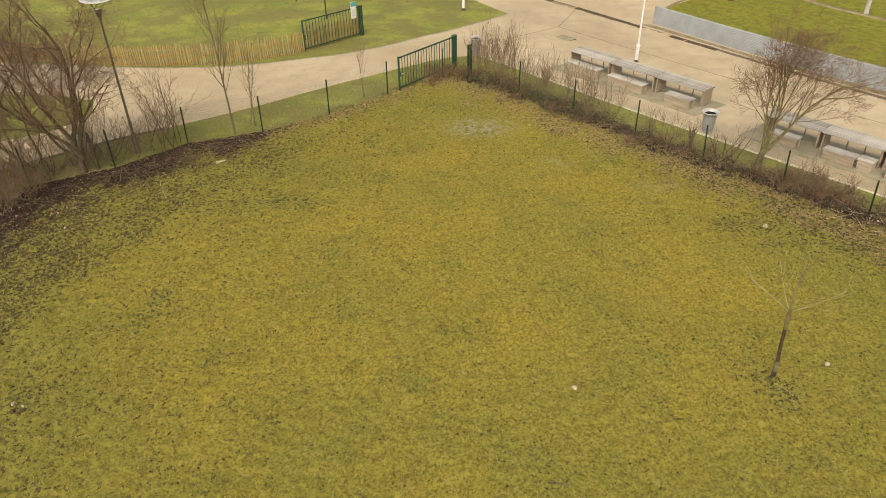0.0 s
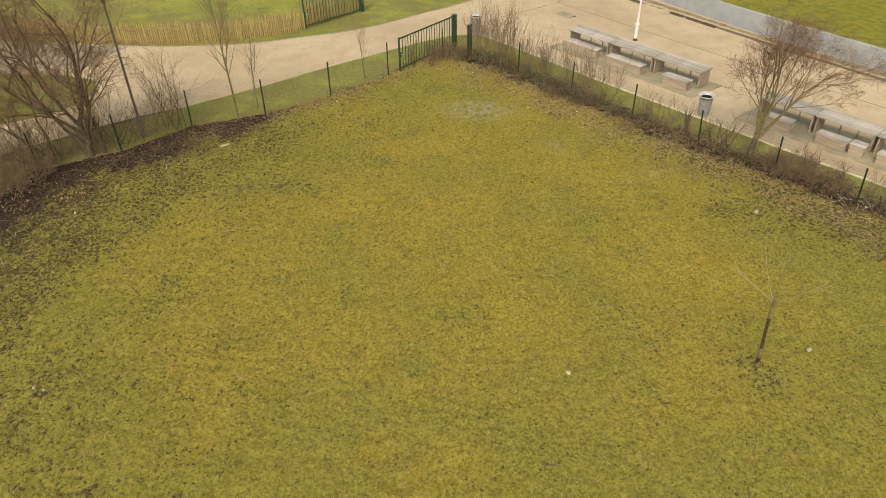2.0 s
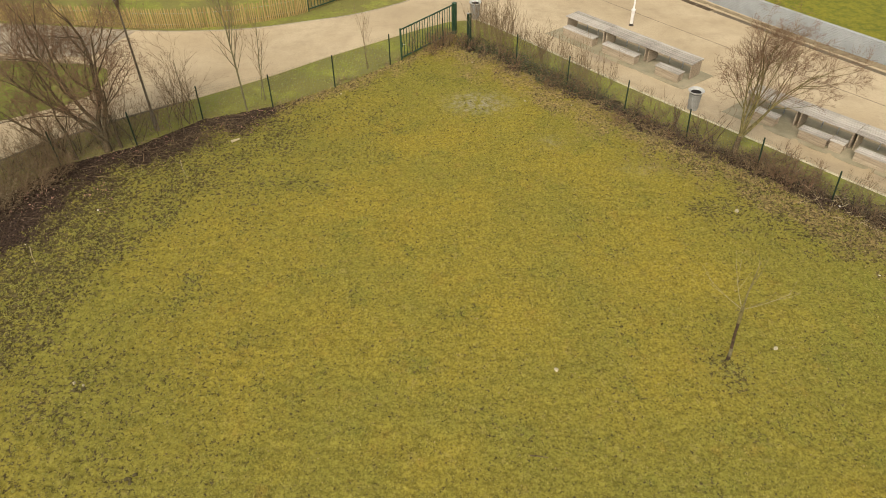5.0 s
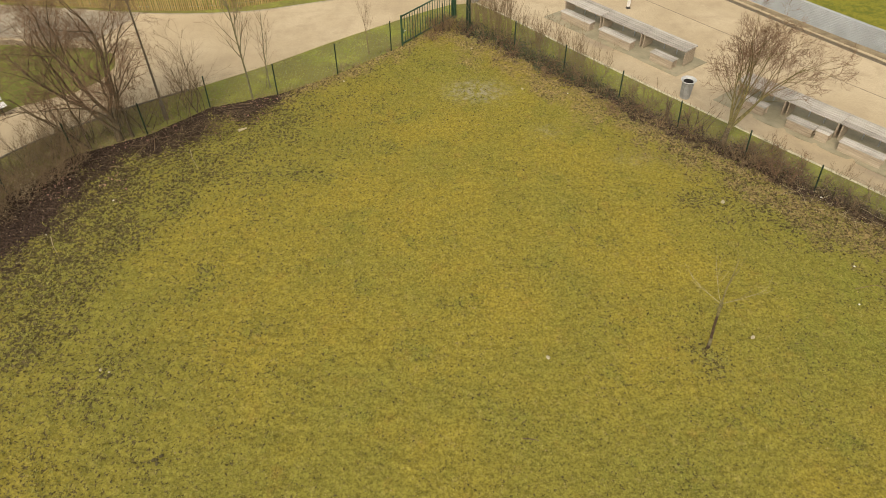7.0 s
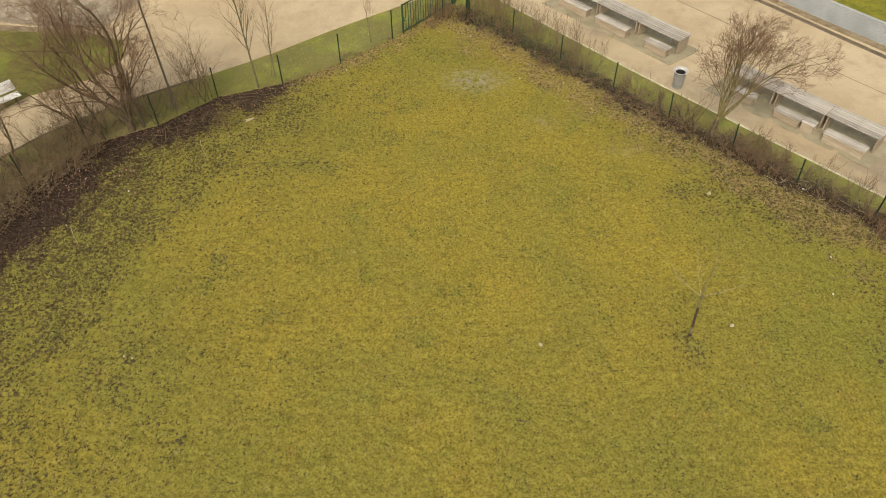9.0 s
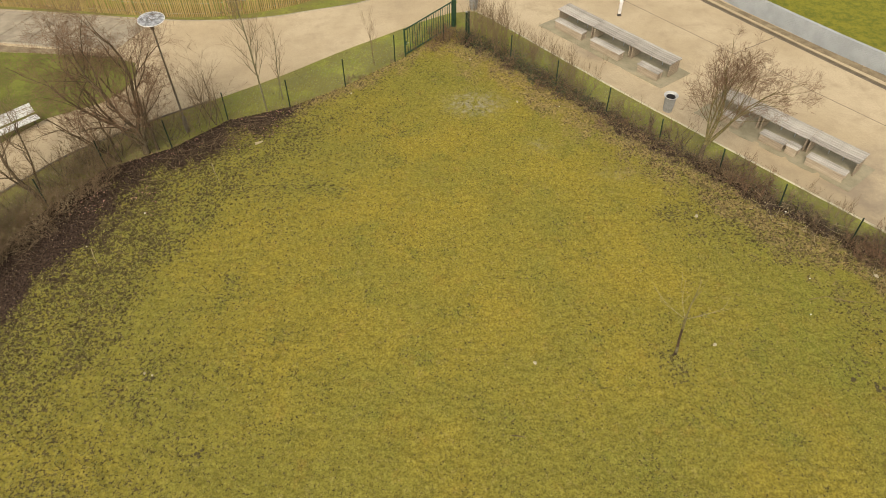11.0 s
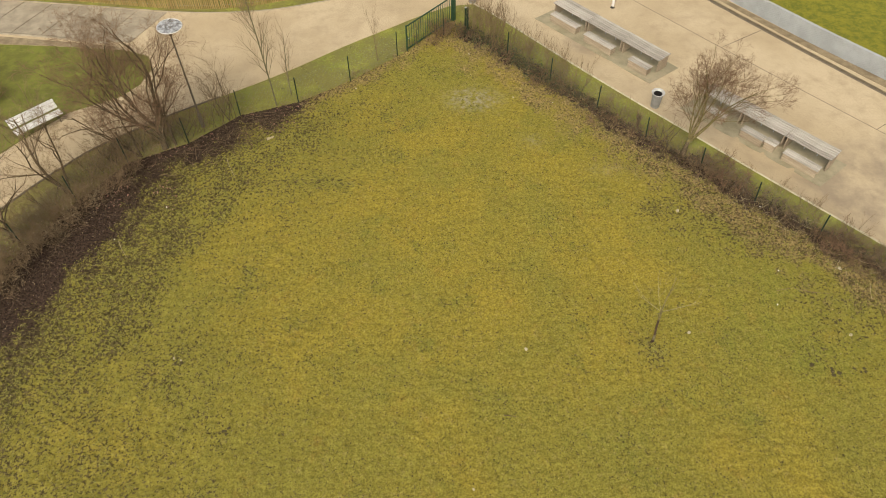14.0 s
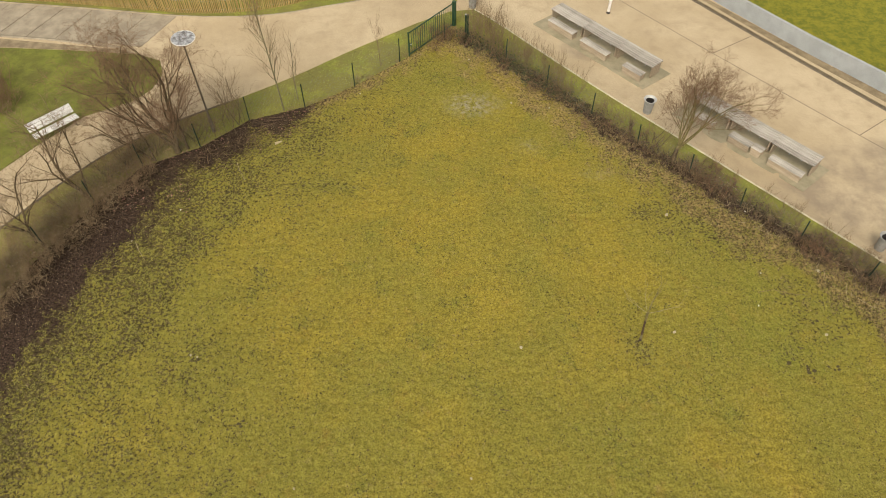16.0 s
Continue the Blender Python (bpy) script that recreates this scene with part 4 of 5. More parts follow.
def build_park_bench():
    base = thing("park_bench", pose(-20.2, 23.75, float(gz(-19.6, 24.8)) + 0.03, 0, 0, 44.5), "white slatted park bench with reclined backrest on the path", "bench")
    long = 2.3
    for k in range(3):
        part("seat_slat", boxed(0, 0.155 * k, 0.43, long, 0.155 * k + 0.14, 0.465), WHITE_WOOD, base)
    for k in range(3):
        bm = boxed(0, 0.0, -0.018, long, 0.14, 0.018)
        bm.transform(pose(0, 0.53 + 0.085 * k, 0.52 + 0.13 * k, 58, 0, 0))
        part("back_slat", bm, WHITE_WOOD, base)
    for x in (0.22, long / 2, long - 0.26):
        frame_part = part("support", boxed(x, 0.03, 0.39, x + 0.04, 0.5, 0.43), IRON, base)
        part("leg", boxed(x, 0.05, 0, x + 0.04, 0.09, 0.39), IRON, frame_part)
        part("leg", boxed(x, 0.42, 0, x + 0.04, 0.46, 0.39), IRON, frame_part)
        part("back_stay", add_tube(bmesh.new(), [(x + 0.02, 0.46, 0.40), (x + 0.02, 0.575, 0.56), (x + 0.02, 0.80, 0.93)], [0.018] * 3, 6), IRON, frame_part)


build_park_bench()


# ---- trees and shrubs ----
def unit(v):
    return v / (np.linalg.norm(v) + 1e-9)


def grow(rng, p, d, length, r, level, top, place, parent, spread, kids, lift=0.18, bend=0.16, fork=0.28, reach=1.0, bare=0.15):
    """One branch and all that springs from it; place(level, parent) gives the tubes that it goes into."""
    n = 6 if level == 0 else (5 if level == 1 else 4)
    pts, way = [np.array(p, float)], unit(np.array(d, float))
    for _ in range(n):
        way = unit(way + rng.normal(0, bend, 3) + np.array([0, 0, lift * 0.35]))
        pts.append(pts[-1] + way * length / n)
    taper = np.linspace(1, 0.4 if level < top else 0.5, n + 1)
    radii = np.maximum(r * taper, 0.0037)
    mine = place(level, parent)
    mine.add(pts, radii, (8, 5, 4, 3, 3)[min(level, 4)])
    if level >= top:
        return
    count = kids[min(level, len(kids) - 1)]
    low = fork if level == 0 else bare
    for k in range(count):
        u = low + (1.04 - low) * (k + rng.uniform(0.1, 0.9)) / count
        i = min(int(u * n), n - 1)
        q = pts[i] + (pts[i + 1] - pts[i]) * min(u * n - i, 1.0)
        along = unit(pts[i + 1] - pts[i])
        side = unit(np.cross(along, rng.normal(0, 1, 3)))
        a = spread * rng.uniform(0.65, 1.25)
        way2 = unit(along * math.cos(a) + side * math.sin(a) + np.array([0, 0, lift]))
        rr = max(r * (1 - 0.5 * u) * rng.uniform(0.42, 0.62), 0.0037)
        grow(rng, q, way2, reach * length * rng.uniform(0.48, 0.68) * (1.1 - 0.35 * u), rr, level + 1, top, place, mine, spread * 1.08, kids, lift * 0.85, bend, fork, 1.0, bare)


def build_tree(name, x, y, stems, top, spread, kids, mats, label, category, seed, group="", lift=0.18, bend=0.16, limbs=True, fork=0.28, foot=0.06, reach=1.0, bare=0.15, butt=None):
    """stems: (lean x, lean y, length, radius) from one base. Stems and their limbs are parts; the fine crown is one."""
    rng = np.random.RandomState(seed)
    base = thing(name, on_ground(x, y, 0, -0.05), label, category, group)
    crown, rows = Tubes(), []

    def place(level, parent):
        if level > 1 or (level == 1 and not limbs):
            return crown
        rows.append((level, Tubes(), parent))
        return rows[-1][1]

    wide = foot * min(len(stems), 3)
    for lx, ly, long, r in stems:
        grow(rng, (rng.uniform(-wide, wide) + (0.05 * butt[0] if butt else 0), rng.uniform(-wide, wide) + (0.04 * butt[0] if butt else 0), 0.72 * butt[0] if butt else 0), (lx, ly, 1.0), long, r, 0, top, place, None, spread, kids, lift, bend, fork, reach, bare)
    made = {}
    for level, tubes, parent in rows:
        ob = tubes.made(("trunk" if len(stems) == 1 else "stem") if level == 0 else "limb", mats[level], made.get(id(parent), base))
        made[id(tubes)] = ob
    if butt:
        h, r = butt
        trunk = Tubes()
        trunk.add([(0, 0, -0.05), (0.01, 0.0, 0.12 * h), (0.025 * h, 0.02 * h, 0.55 * h), (0.07 * h, 0.06 * h, h)], [r * 1.25, r, r * 0.85, r * 0.62], 10)
        trunk.made("trunk", BARK, base)
    if crown.v:
        tagged(crown.made("crown", mats[2], base), kind="stuff")
    return base


B = (BARK, BARK, TWIG)
build_tree("tree", -13.0, 22.95, [(-0.55, 0.05, 4.2, 0.07), (-0.32, 0.25, 4.5, 0.08), (-0.10, 0.15, 4.6, 0.09), (0.28, 0.25, 4.0, 0.065), (-0.95, 0.15, 4.2, 0.06), (0.75, 0.2, 3.0, 0.045), (-0.7, 0.4, 4.4, 0.055)], 4, 0.84, (8, 7, 5, 4), (BARK, BARK, RED_TWIG), "bare many-stemmed grey-brown tree at the fence", "tree", 15, lift=0.13, bend=0.16, fork=0.22, reach=0.9, bare=0.2, butt=(0.8, 0.16))
build_tree("tree", -13.95, 22.35, [(-0.55, 0.15, 3.2, 0.05), (-0.3, 0.3, 3.4, 0.05), (-0.8, 0.3, 2.8, 0.04)], 4, 0.75, (5, 5, 4, 2), (BARK, BARK, RED_TWIG), "bare leaning tree with several dark stems in the thicket", "tree", 16, lift=0.12, bend=0.16, fork=0.25, reach=0.95, bare=0.2)
build_tree("tree", -16.3, 19.85, [(-0.55, 0.55, 3.9, 0.075), (-0.25, 0.75, 3.4, 0.055), (-0.95, 0.35, 3.2, 0.05)], 4, 0.75, (7, 5, 4, 3), B, "small bare leaning tree above dry brush", "tree", 12, lift=0.12, bend=0.16, fork=0.3, reach=0.95)
build_tree("tree", -17.9, 17.4, [(-0.5, 0.5, 3.3, 0.06), (0.1, 0.35, 2.8, 0.045), (-0.7, 0.0, 2.6, 0.045)], 4, 0.75, (7, 5, 4, 3), B, "small bare bushy tree beside the path", "tree", 13, lift=0.1, bend=0.17, fork=0.25)
build_tree("tree", 10.72, 22.25, [(-0.20, 0.14, 2.9, 0.04), (0.03, 0.16, 3.3, 0.045), (0.38, 0.2, 3.4, 0.048), (0.74, 0.26, 3.5, 0.044), (0.2, -0.02, 3.1, 0.036), (0.95, 0.2, 3.1, 0.034), (0.22, 0.34, 3.2, 0.034)], 4, 0.7, (6, 5, 5, 4), (MOSSY_BARK, MOSSY_BARK, RED_TWIG), "budding many-stemmed tree with red-brown twigs at the fence", "tree", 24, lift=0.14, bend=0.10, fork=0.36, foot=0.012, reach=0.92, bare=0.25, butt=(0.8, 0.125))
build_tree("tree", -8.25, 25.85, [(-0.02, 0.0, 5.7, 0.042)], 3, 0.62, (22, 6, 3), (SAPLING_BARK, SAPLING_BARK, TWIG), "slender bare young tree with pale olive bark", "tree", 31, lift=0.24, bend=0.018, reach=0.42, fork=0.3, bare=0.3)
build_tree("tree", -7.75, 26.75, [(-0.05, 0.02, 3.4, 0.028), (0.12, 0.1, 2.6, 0.018)], 2, 0.7, (9, 4), (SAPLING_BARK, TWIG, TWIG), "thin bare sapling beside the fence", "tree", 32, lift=0.25, bend=0.06, reach=0.55)
build_tree("tree", -3.5, 29.5, [(0.03, 0.0, 2.3, 0.014), (-0.12, 0.05, 1.9, 0.011)], 2, 0.4, (6, 2), (TWIG, TWIG, TWIG), "very thin bare sapling at the fence", "tree", 33, lift=0.3, bend=0.06)
build_tree("tree", 18.65, 47.5, [(0.03, 0.0, 4.5, 0.17)], 3, 0.6, (9, 5, 4), B, "bare tree with stout dark trunk on the lawn", "tree", 34, bend=0.05)


stump = thing("dead_stem", on_ground(-12.55, 23.15, 0, -0.05), "short dead stem with broken top beside the tree", "stump")
part("trunk", add_tube(bmesh.new(), [(0, 0, 0), (-0.02, 0.02, 0.5), (0.0, 0.03, 1.0), (-0.05, 0.06, 1.45)], [0.075, 0.06, 0.055, 0.045], 8), BARK, stump)
part("snag", add_tube(bmesh.new(), [(0.0, 0.03, 0.95), (0.10, 0.06, 1.2), (0.16, 0.08, 1.5)], [0.028, 0.02, 0.01], 6), BARK, stump)


def build_sapling(x, y):
    base = thing("sapling", on_ground(x, y, 0, -0.03), "planted sapling with dark stained trunk and few pale shoots", "tree")
    bm = add_tube(bmesh.new(), [(0, 0, 0), (-0.02, 0.0, 0.5), (-0.06, 0.02, 1.0), (-0.09, 0.01, 1.5), (-0.11, 0.03, 1.98)], [0.055, 0.042, 0.038, 0.040, 0.042], 9)
    trunk = part("trunk", bm, WRAP, base)
    bm = add_tube(bmesh.new(), [(-0.088, 0.012, 1.48), (-0.098, 0.02, 1.75), (-0.11, 0.03, 2.02)], [0.046, 0.045, 0.046], 9)
    part("mossy_head", bm, MOSSY_BARK, trunk, "olive mossy top of the trunk")
    bm = add_tube(bmesh.new(), [(-0.01, -0.012, 0.24), (-0.016, -0.012, 0.40), (-0.022, -0.01, 0.52)], [0.0515, 0.047, 0.044], 9)
    part("peeled_bark", bm, SAPLING_BARK, trunk, "pale peeled patch of bark")
    rng = np.random.RandomState(4)
    for lx, ly, lz, long, r in ((-0.75, 0.1, 0.75, 1.2, 0.009), (-0.35, 0.6, 0.9, 1.15, 0.009), (0.35, 0.75, 0.9, 1.3, 0.026), (0.95, 0.15, 0.42, 1.2, 0.009), (0.8, -0.3, 0.6, 0.7, 0.007), (-0.5, -0.5, 0.5, 0.6, 0.007)):
        shoot = Tubes()
        grow(rng, (-0.11, 0.03, 1.93), (lx, ly, lz), long, r, 0, 1, lambda level, parent: shoot, None, 0.5, (3,), 0.05, 0.08)
        shoot.made("shoot", SAPLING_BARK if r == 0.007 else SHOOT if r == 0.009 else MOSSY_BARK, base)


build_sapling(7.5, 12.36)


def shrub(x, y, n, tall, lean, seed, mats, label, top=2, kids=(4, 2), r=0.014, foot=0.12, spread=0.4, lift=0.2, bend=0.1, group="shrubs along the fence"):
    rng = np.random.RandomState(seed)
    stems = [(rng.normal(0, lean), rng.normal(0, lean), tall * rng.uniform(0.7, 1.1), r * rng.uniform(0.7, 1.3)) for _ in range(n)]
    base = build_tree("shrub", x, y, stems, top, spread, kids, mats, label, "shrub", seed, group, lift, bend, False, 0.2, foot)
    return base


S, SR, SP = (TWIG, TWIG, TWIG), (RED_TWIG, RED_TWIG, RED_TWIG), (BARK, TWIG, PALE_TWIG)
UPRIGHT = "bare upright brown shrub growing along the wire fence"
for k, (x, y, n, tall, lean) in enumerate(((1.55, 31.55, 16, 1.9, 0.2), (2.1, 31.2, 18, 2.1, 0.22), (2.75, 30.6, 18, 2.1, 0.22), (3.5, 30.05, 10, 1.5, 0.2), (4.1, 29.1, 14, 1.7, 0.22), (4.75, 28.5, 12, 1.5, 0.22), (5.7, 27.5, 12, 1.55, 0.22), (6.35, 26.9, 12, 1.3, 0.25), (7.8, 25.25, 7, 1.15, 0.22), (8.5, 24.6, 6, 1.0, 0.25), (13.9, 19.35, 8, 0.9, 0.3), (15.0, 18.3, 7, 1.0, 0.3), (16.3, 17.0, 8, 1.0, 0.3), (17.4, 15.9, 9, 0.9, 0.35))):
    shrub(x + 0.1, y + 0.1, int(n * 1.3), tall * 0.92, lean, 50 + k, S, UPRIGHT, spread=0.36, lift=0.24, bend=0.08, r=0.0075)
shrub(9.2, 24.05, 4, 1.0, 0.2, 71, B, "cut-back stumpy shrub near the litter bin", kids=(4, 3), r=0.035)
shrub(10.0, 23.35, 9, 1.0, 0.28, 72, B, "cut-back shrub with several thick stems", kids=(3, 2), r=0.022)
BRAMBLE = "low tangled red-brown bramble at the fence"
for k, (x, y, n) in enumerate(((2.3, 30.6, 18), (3.2, 29.7, 18), (4.9, 27.9, 14), (5.8, 26.9, 12), (7.6, 25.0, 12), (9.2, 23.5, 12), (11.6, 21.4, 24), (12.1, 20.95, 26), (12.7, 20.2, 18), (14.4, 18.5, 12), (15.7, 17.1, 22), (16.4, 16.4, 24), (17.2, 15.5, 22), (18.2, 14.5, 20), (-0.7, 31.5, 22), (0.0, 32.0, 24), (0.5, 31.9, 22))):
    shrub(x, y, int(n * (1.9 if x > 11 else 1.3)), 0.58, 0.8, 80 + k, (BARK, BARK, RED_TWIG) if k % 3 else (BARK, TWIG, TWIG), BRAMBLE, kids=(6, 3), r=0.013, foot=0.28, spread=0.6, lift=0.08, bend=0.16)
for k, (x, y, n, tall, r) in enumerate(((-10.4, 25.0, 9, 2.5, 0.022), (-11.2, 25.3, 8, 2.0, 0.014), (-12.3, 23.6, 9, 1.7, 0.018), (-12.75, 24.2, 8, 1.8, 0.014), (-14.3, 22.75, 10, 1.8, 0.018), (-15.0, 22.2, 10, 1.6, 0.016), (-15.6, 21.3, 9, 1.5, 0.014), (-16.6, 20.4, 8, 1.4, 0.014), (-13.9, 23.3, 8, 1.6, 0.02), (-15.2, 21.6, 12, 1.3, 0.016), (-14.6, 22.0, 12, 1.2, 0.014), (-17.1, 19.2, 10, 1.5, 0.016), (-11.7, 23.9, 7, 1.2, 0.014), (-10.7, 24.5, 12, 1.5, 0.012), (-12.9, 23.2, 12, 1.4, 0.012), (-13.3, 24.1, 10, 1.6, 0.012), (-14.9, 22.9, 10, 1.4, 0.012), (-15.9, 20.7, 12, 1.2, 0.012))):
    shrub(x, y, max(4, int(n * 0.6)), tall, 0.42, 100 + k, (BARK, TWIG, TWIG), spread=0.6, bend=0.13, label="bare dark shrub among the fence's brush", top=3, kids=(5, 3, 2), r=r * 0.9)
for k, (x, y) in enumerate(((-15.5, 19.2), (-15.9, 18.4), (-16.4, 17.7), (-16.8, 18.6), (-17.1, 17.0), (-16.9, 16.2), (-17.5, 15.5), (-18.1, 16.3), (-17.9, 14.5), (-18.4, 13.4), (-18.8, 14.6), (-14.9, 20.4), (-14.2, 21.3), (-15.6, 20.1), (-17.3, 18.0), (-18.3, 15.4), (-15.1, 21.9))):
    shrub(x, y, 22, 0.95, 0.8, 120 + k, (TWIG, TWIG, TWIG), "tangled pale dry brush at the fence", kids=(6, 4), r=0.008, foot=0.2, spread=0.6, lift=0.08, bend=0.16)
for k, (x, y) in enumerate(((-23.4, 26.9), (-24.3, 28.3), (-24.6, 26.2))):
    shrub(x, y, 26, 1.3, 0.5, 140 + k, SR, "bare reddish-brown shrub on the lawn by the bench", kids=(6, 4), r=0.012, foot=0.25, spread=0.5, group="")


# ---- grass, leaves, twigs ----
def scatter(seed, n, box, chance):
    g = np.random.RandomState(seed)
    x, y = g.uniform(box[0], box[1], n), g.uniform(box[2], box[3], n)
    keep = g.uniform(0, 1, n) < chance(x, y)
    return g, x[keep], y[keep]


def blade_mesh(name, g, x, y, per, long, wide, lean, mat, label, category):
    """Single grass blades, three corners each, in tufts of a few."""
    x, y = np.repeat(x, per), np.repeat(y, per)
    n = len(x)
    x, y = x + g.normal(0, 0.022, n), y + g.normal(0, 0.022, n)
    z = gz(x, y) - 0.006 + bumps(x, y) * inside(x, y, PADDOCK)
    a, tilt = g.uniform(0, 6.283, n), g.uniform(0.15, lean, n)
    size = long * g.uniform(0.55, 1.3, n)
    tip = np.c_[x + np.cos(a) * np.sin(tilt) * size, y + np.sin(a) * np.sin(tilt) * size, z + np.cos(tilt) * size]
    b = a + 1.57 + g.normal(0, 0.4, n)
    w = wide * g.uniform(0.6, 1.3, n)
    p, q = np.c_[x + np.cos(b) * w, y + np.sin(b) * w, z], np.c_[x - np.cos(b) * w, y - np.sin(b) * w, z]
    v = np.stack([p, q, tip], 1).reshape(-1, 3)
    return tagged(quick_mesh(name, v, np.arange(3 * n).reshape(-1, 3), mat), label, category, kind="stuff")


def leaf_mesh(name, g, x, y, size, lift, mat, label, category, flat=0.5):
    """Small folded leaves, two faces each."""
    n = len(x)
    s = size * g.uniform(0.5, 1.4, n)
    a, roll, pitch = g.uniform(0, 6.283, n), g.normal(0, flat, n), g.normal(0, flat, n)
    z = gz(x, y) + np.maximum(bumps(x, y), -0.02) * inside(x, y, PADDOCK) + g.uniform(0.0, 1.0, n) * lift + s * 0.2 + 0.004
    ux = np.c_[np.cos(a) * np.cos(pitch), np.sin(a) * np.cos(pitch), np.sin(pitch)]
    vx = np.c_[-np.sin(a) * np.cos(roll), np.cos(a) * np.cos(roll), np.sin(roll)]
    c = np.c_[x, y, z]
    up = np.array([0, 0, 1.0])
    k = (s * 0.5)[:, None]
    v = np.stack([c - ux * k, c + vx * k * 0.6 + up * k * 0.25, c + ux * k, c - vx * k * 0.6 + up * k * 0.25], 1).reshape(-1, 3)
    i = np.arange(n)[:, None] * 4
    f = np.concatenate([i + [0, 1, 2], i + [0, 2, 3]], 1).reshape(-1, 3)
    return tagged(quick_mesh(name, v, f, mat), label, category, kind="stuff")


def turf_chance(x, y):
    lit, lit_r, straw, weed, mud, lawn = zones(x, y)
    return inside(x, y, PADDOCK) * (1 - np.clip(lit + lit_r, 0, 1)) * (1 - 0.6 * weed) * (1 - 0.85 * step(0.2, 0.7, mud)) * (1 - 0.5 * straw)


def verge_chance(x, y):
    s = 0.756 * x + 0.655 * y
    free = ~inside(x, y, PADDOCK) & ~inside(x, y, paved) & (s < 24.2)
    near_fence = np.minimum(off_line(x, y, FENCE_L + GATE), off_line(x, y, FENCE_R))
    return free * step(0.1, 0.7, near_fence) * (near_fence < 6) * (1 - 0.8 * zones(x, y)[1])


on_tussock = lambda x, y: turf_chance(x, y) * step(0.5, 0.68, clumps(x, y))
g, x, y = scatter(1, 200000, (-20, 21, 4.5, 31.5), on_tussock)
blade_mesh("paddock_grass", g, x, y, 5, 0.045, 0.008, 1.3, BLADES, "short olive-yellow grazed grass", "grass")
g, x, y = scatter(2, 60000, (-20, 21, 4.5, 31.5), lambda x, y: on_tussock(x, y) * (0.25 + 0.75 * (waves(x, y, 0.6, 12) > 0.0)))
blade_mesh("grass_tufts", g, x, y, 8, 0.07, 0.010, 1.15, BLADES, "taller ungrazed tufts in the olive turf", "grass")
g, x, y = scatter(3, 60000, (-22, 22, 12, 36), verge_chance)
blade_mesh("verge_grass", g, x, y, 4, 0.065, 0.008, 1.1, LAWN_BLADES, "fresh green grass outside the fence", "grass")
def fringe_chance(x, y):
    near_l, near_r = off_line(x, y, FENCE_L + GATE) + 0.3 * waves(x, y, 0.8, 71), off_line(x, y, FENCE_R) + 0.35 * waves(x, y, 0.7, 72)
    return np.maximum(step(0.5, 0.05, near_l) * step(-8.5, -6.0, x) * (x < 0), 0.7 * step(0.9, 0.2, near_r)) * step(-0.4, 0.4, waves(x, y, 1.1, 73))


g, x, y = scatter(12, 60000, (-9, 20, 11, 33), fringe_chance)
blade_mesh("dry_grass", g, x, y, 6, 0.20, 0.006, 0.95, LEAF_TAN, "tufts of tan dry grass along the fence", "grass")
g, x, y = scatter(15, 26000, (-21, -9, 12, 27), lambda x, y: ~inside(x, y, PADDOCK) * ~inside(x, y, paved) * step(-9.0, -12.0, x) * step(0.15, 0.5, off_line(x, y, FENCE_L)) * step(-0.6, 0.5, waves(x, y, 0.8, 74)))
blade_mesh("dry_grass", g, x, y, 4, 0.13, 0.009, 1.2, LEAF_TAN, "thin tan dry grass between fence and path", "grass")
weed_at = lambda x, y: inside(x, y, PADDOCK) * zones(x, y)[3] * (1 - zones(x, y)[0]) * step(0.42, 0.62, clumps(x, y))
g, x, y = scatter(4, 150000, (-20, 19, 5, 26), weed_at)
x, y = np.repeat(x, 4), np.repeat(y, 4)
x, y = x + g.normal(0, 0.045, len(x)), y + g.normal(0, 0.045, len(y))
leaf_mesh("weed_rosettes", g, x, y, 0.05, 0.03, LEAF_GREEN, "low green weeds among dark bare soil", "weeds")
g, x, y = scatter(5, 60000, (-21, 3, 4, 33), lambda x, y: zones(x, y)[0] * (0.2 + 0.8 * inside(x, y, PADDOCK)) * 0.5)
leaf_mesh("leaf_litter", g, x, y, 0.07, 0.06, LEAF_BROWN, "dark brown fallen leaves along the fence", "leaves", 0.6)
g, x, y = scatter(6, 150000, (0, 21, 9, 33), lambda x, y: np.maximum(zones(x, y)[1], 0.75 * zones(x, y)[2]) * 0.45)
leaf_mesh("leaf_litter", g, x, y, 0.055, 0.05, LEAF_TAN, "tan dry leaves and thatch along the fence", "leaves", 0.6)
g, x, y = scatter(7, 7000, (-15, -7, 19, 26), lambda x, y: zones(x, y)[0] * inside(x, y, PADDOCK) * (waves(x, y, 0.5, 31) > 0.0) * 0.28)
leaf_mesh("russet_leaves", g, x, y, 0.08, 0.08, LEAF_RED, "pinkish russet leaves lying on the brush", "leaves", 0.5)
g, x, y = scatter(14, 16000, (-20, -7, 8, 26), lambda x, y: zones(x, y)[0] * inside(x, y, PADDOCK) * 0.3)
leaf_mesh("pale_leaves", g, x, y, 0.055, 0.06, LEAF_PALE, "pale curled leaves on the dark litter", "leaves", 0.7)
g, x, y = scatter(8, 60000, (0.5, 10, 22, 33), lambda x, y: step(0.75, 0.25, off_line(x, y, FENCE_R) + 0.3 * waves(x, y, 0.7, 41)) * step(8.0, 5.0, x))
leaf_mesh("ivy", g, x, y, 0.07, 0.32, IVY, "dark low ivy and bramble leaves below the shrubs", "ivy", 0.8)
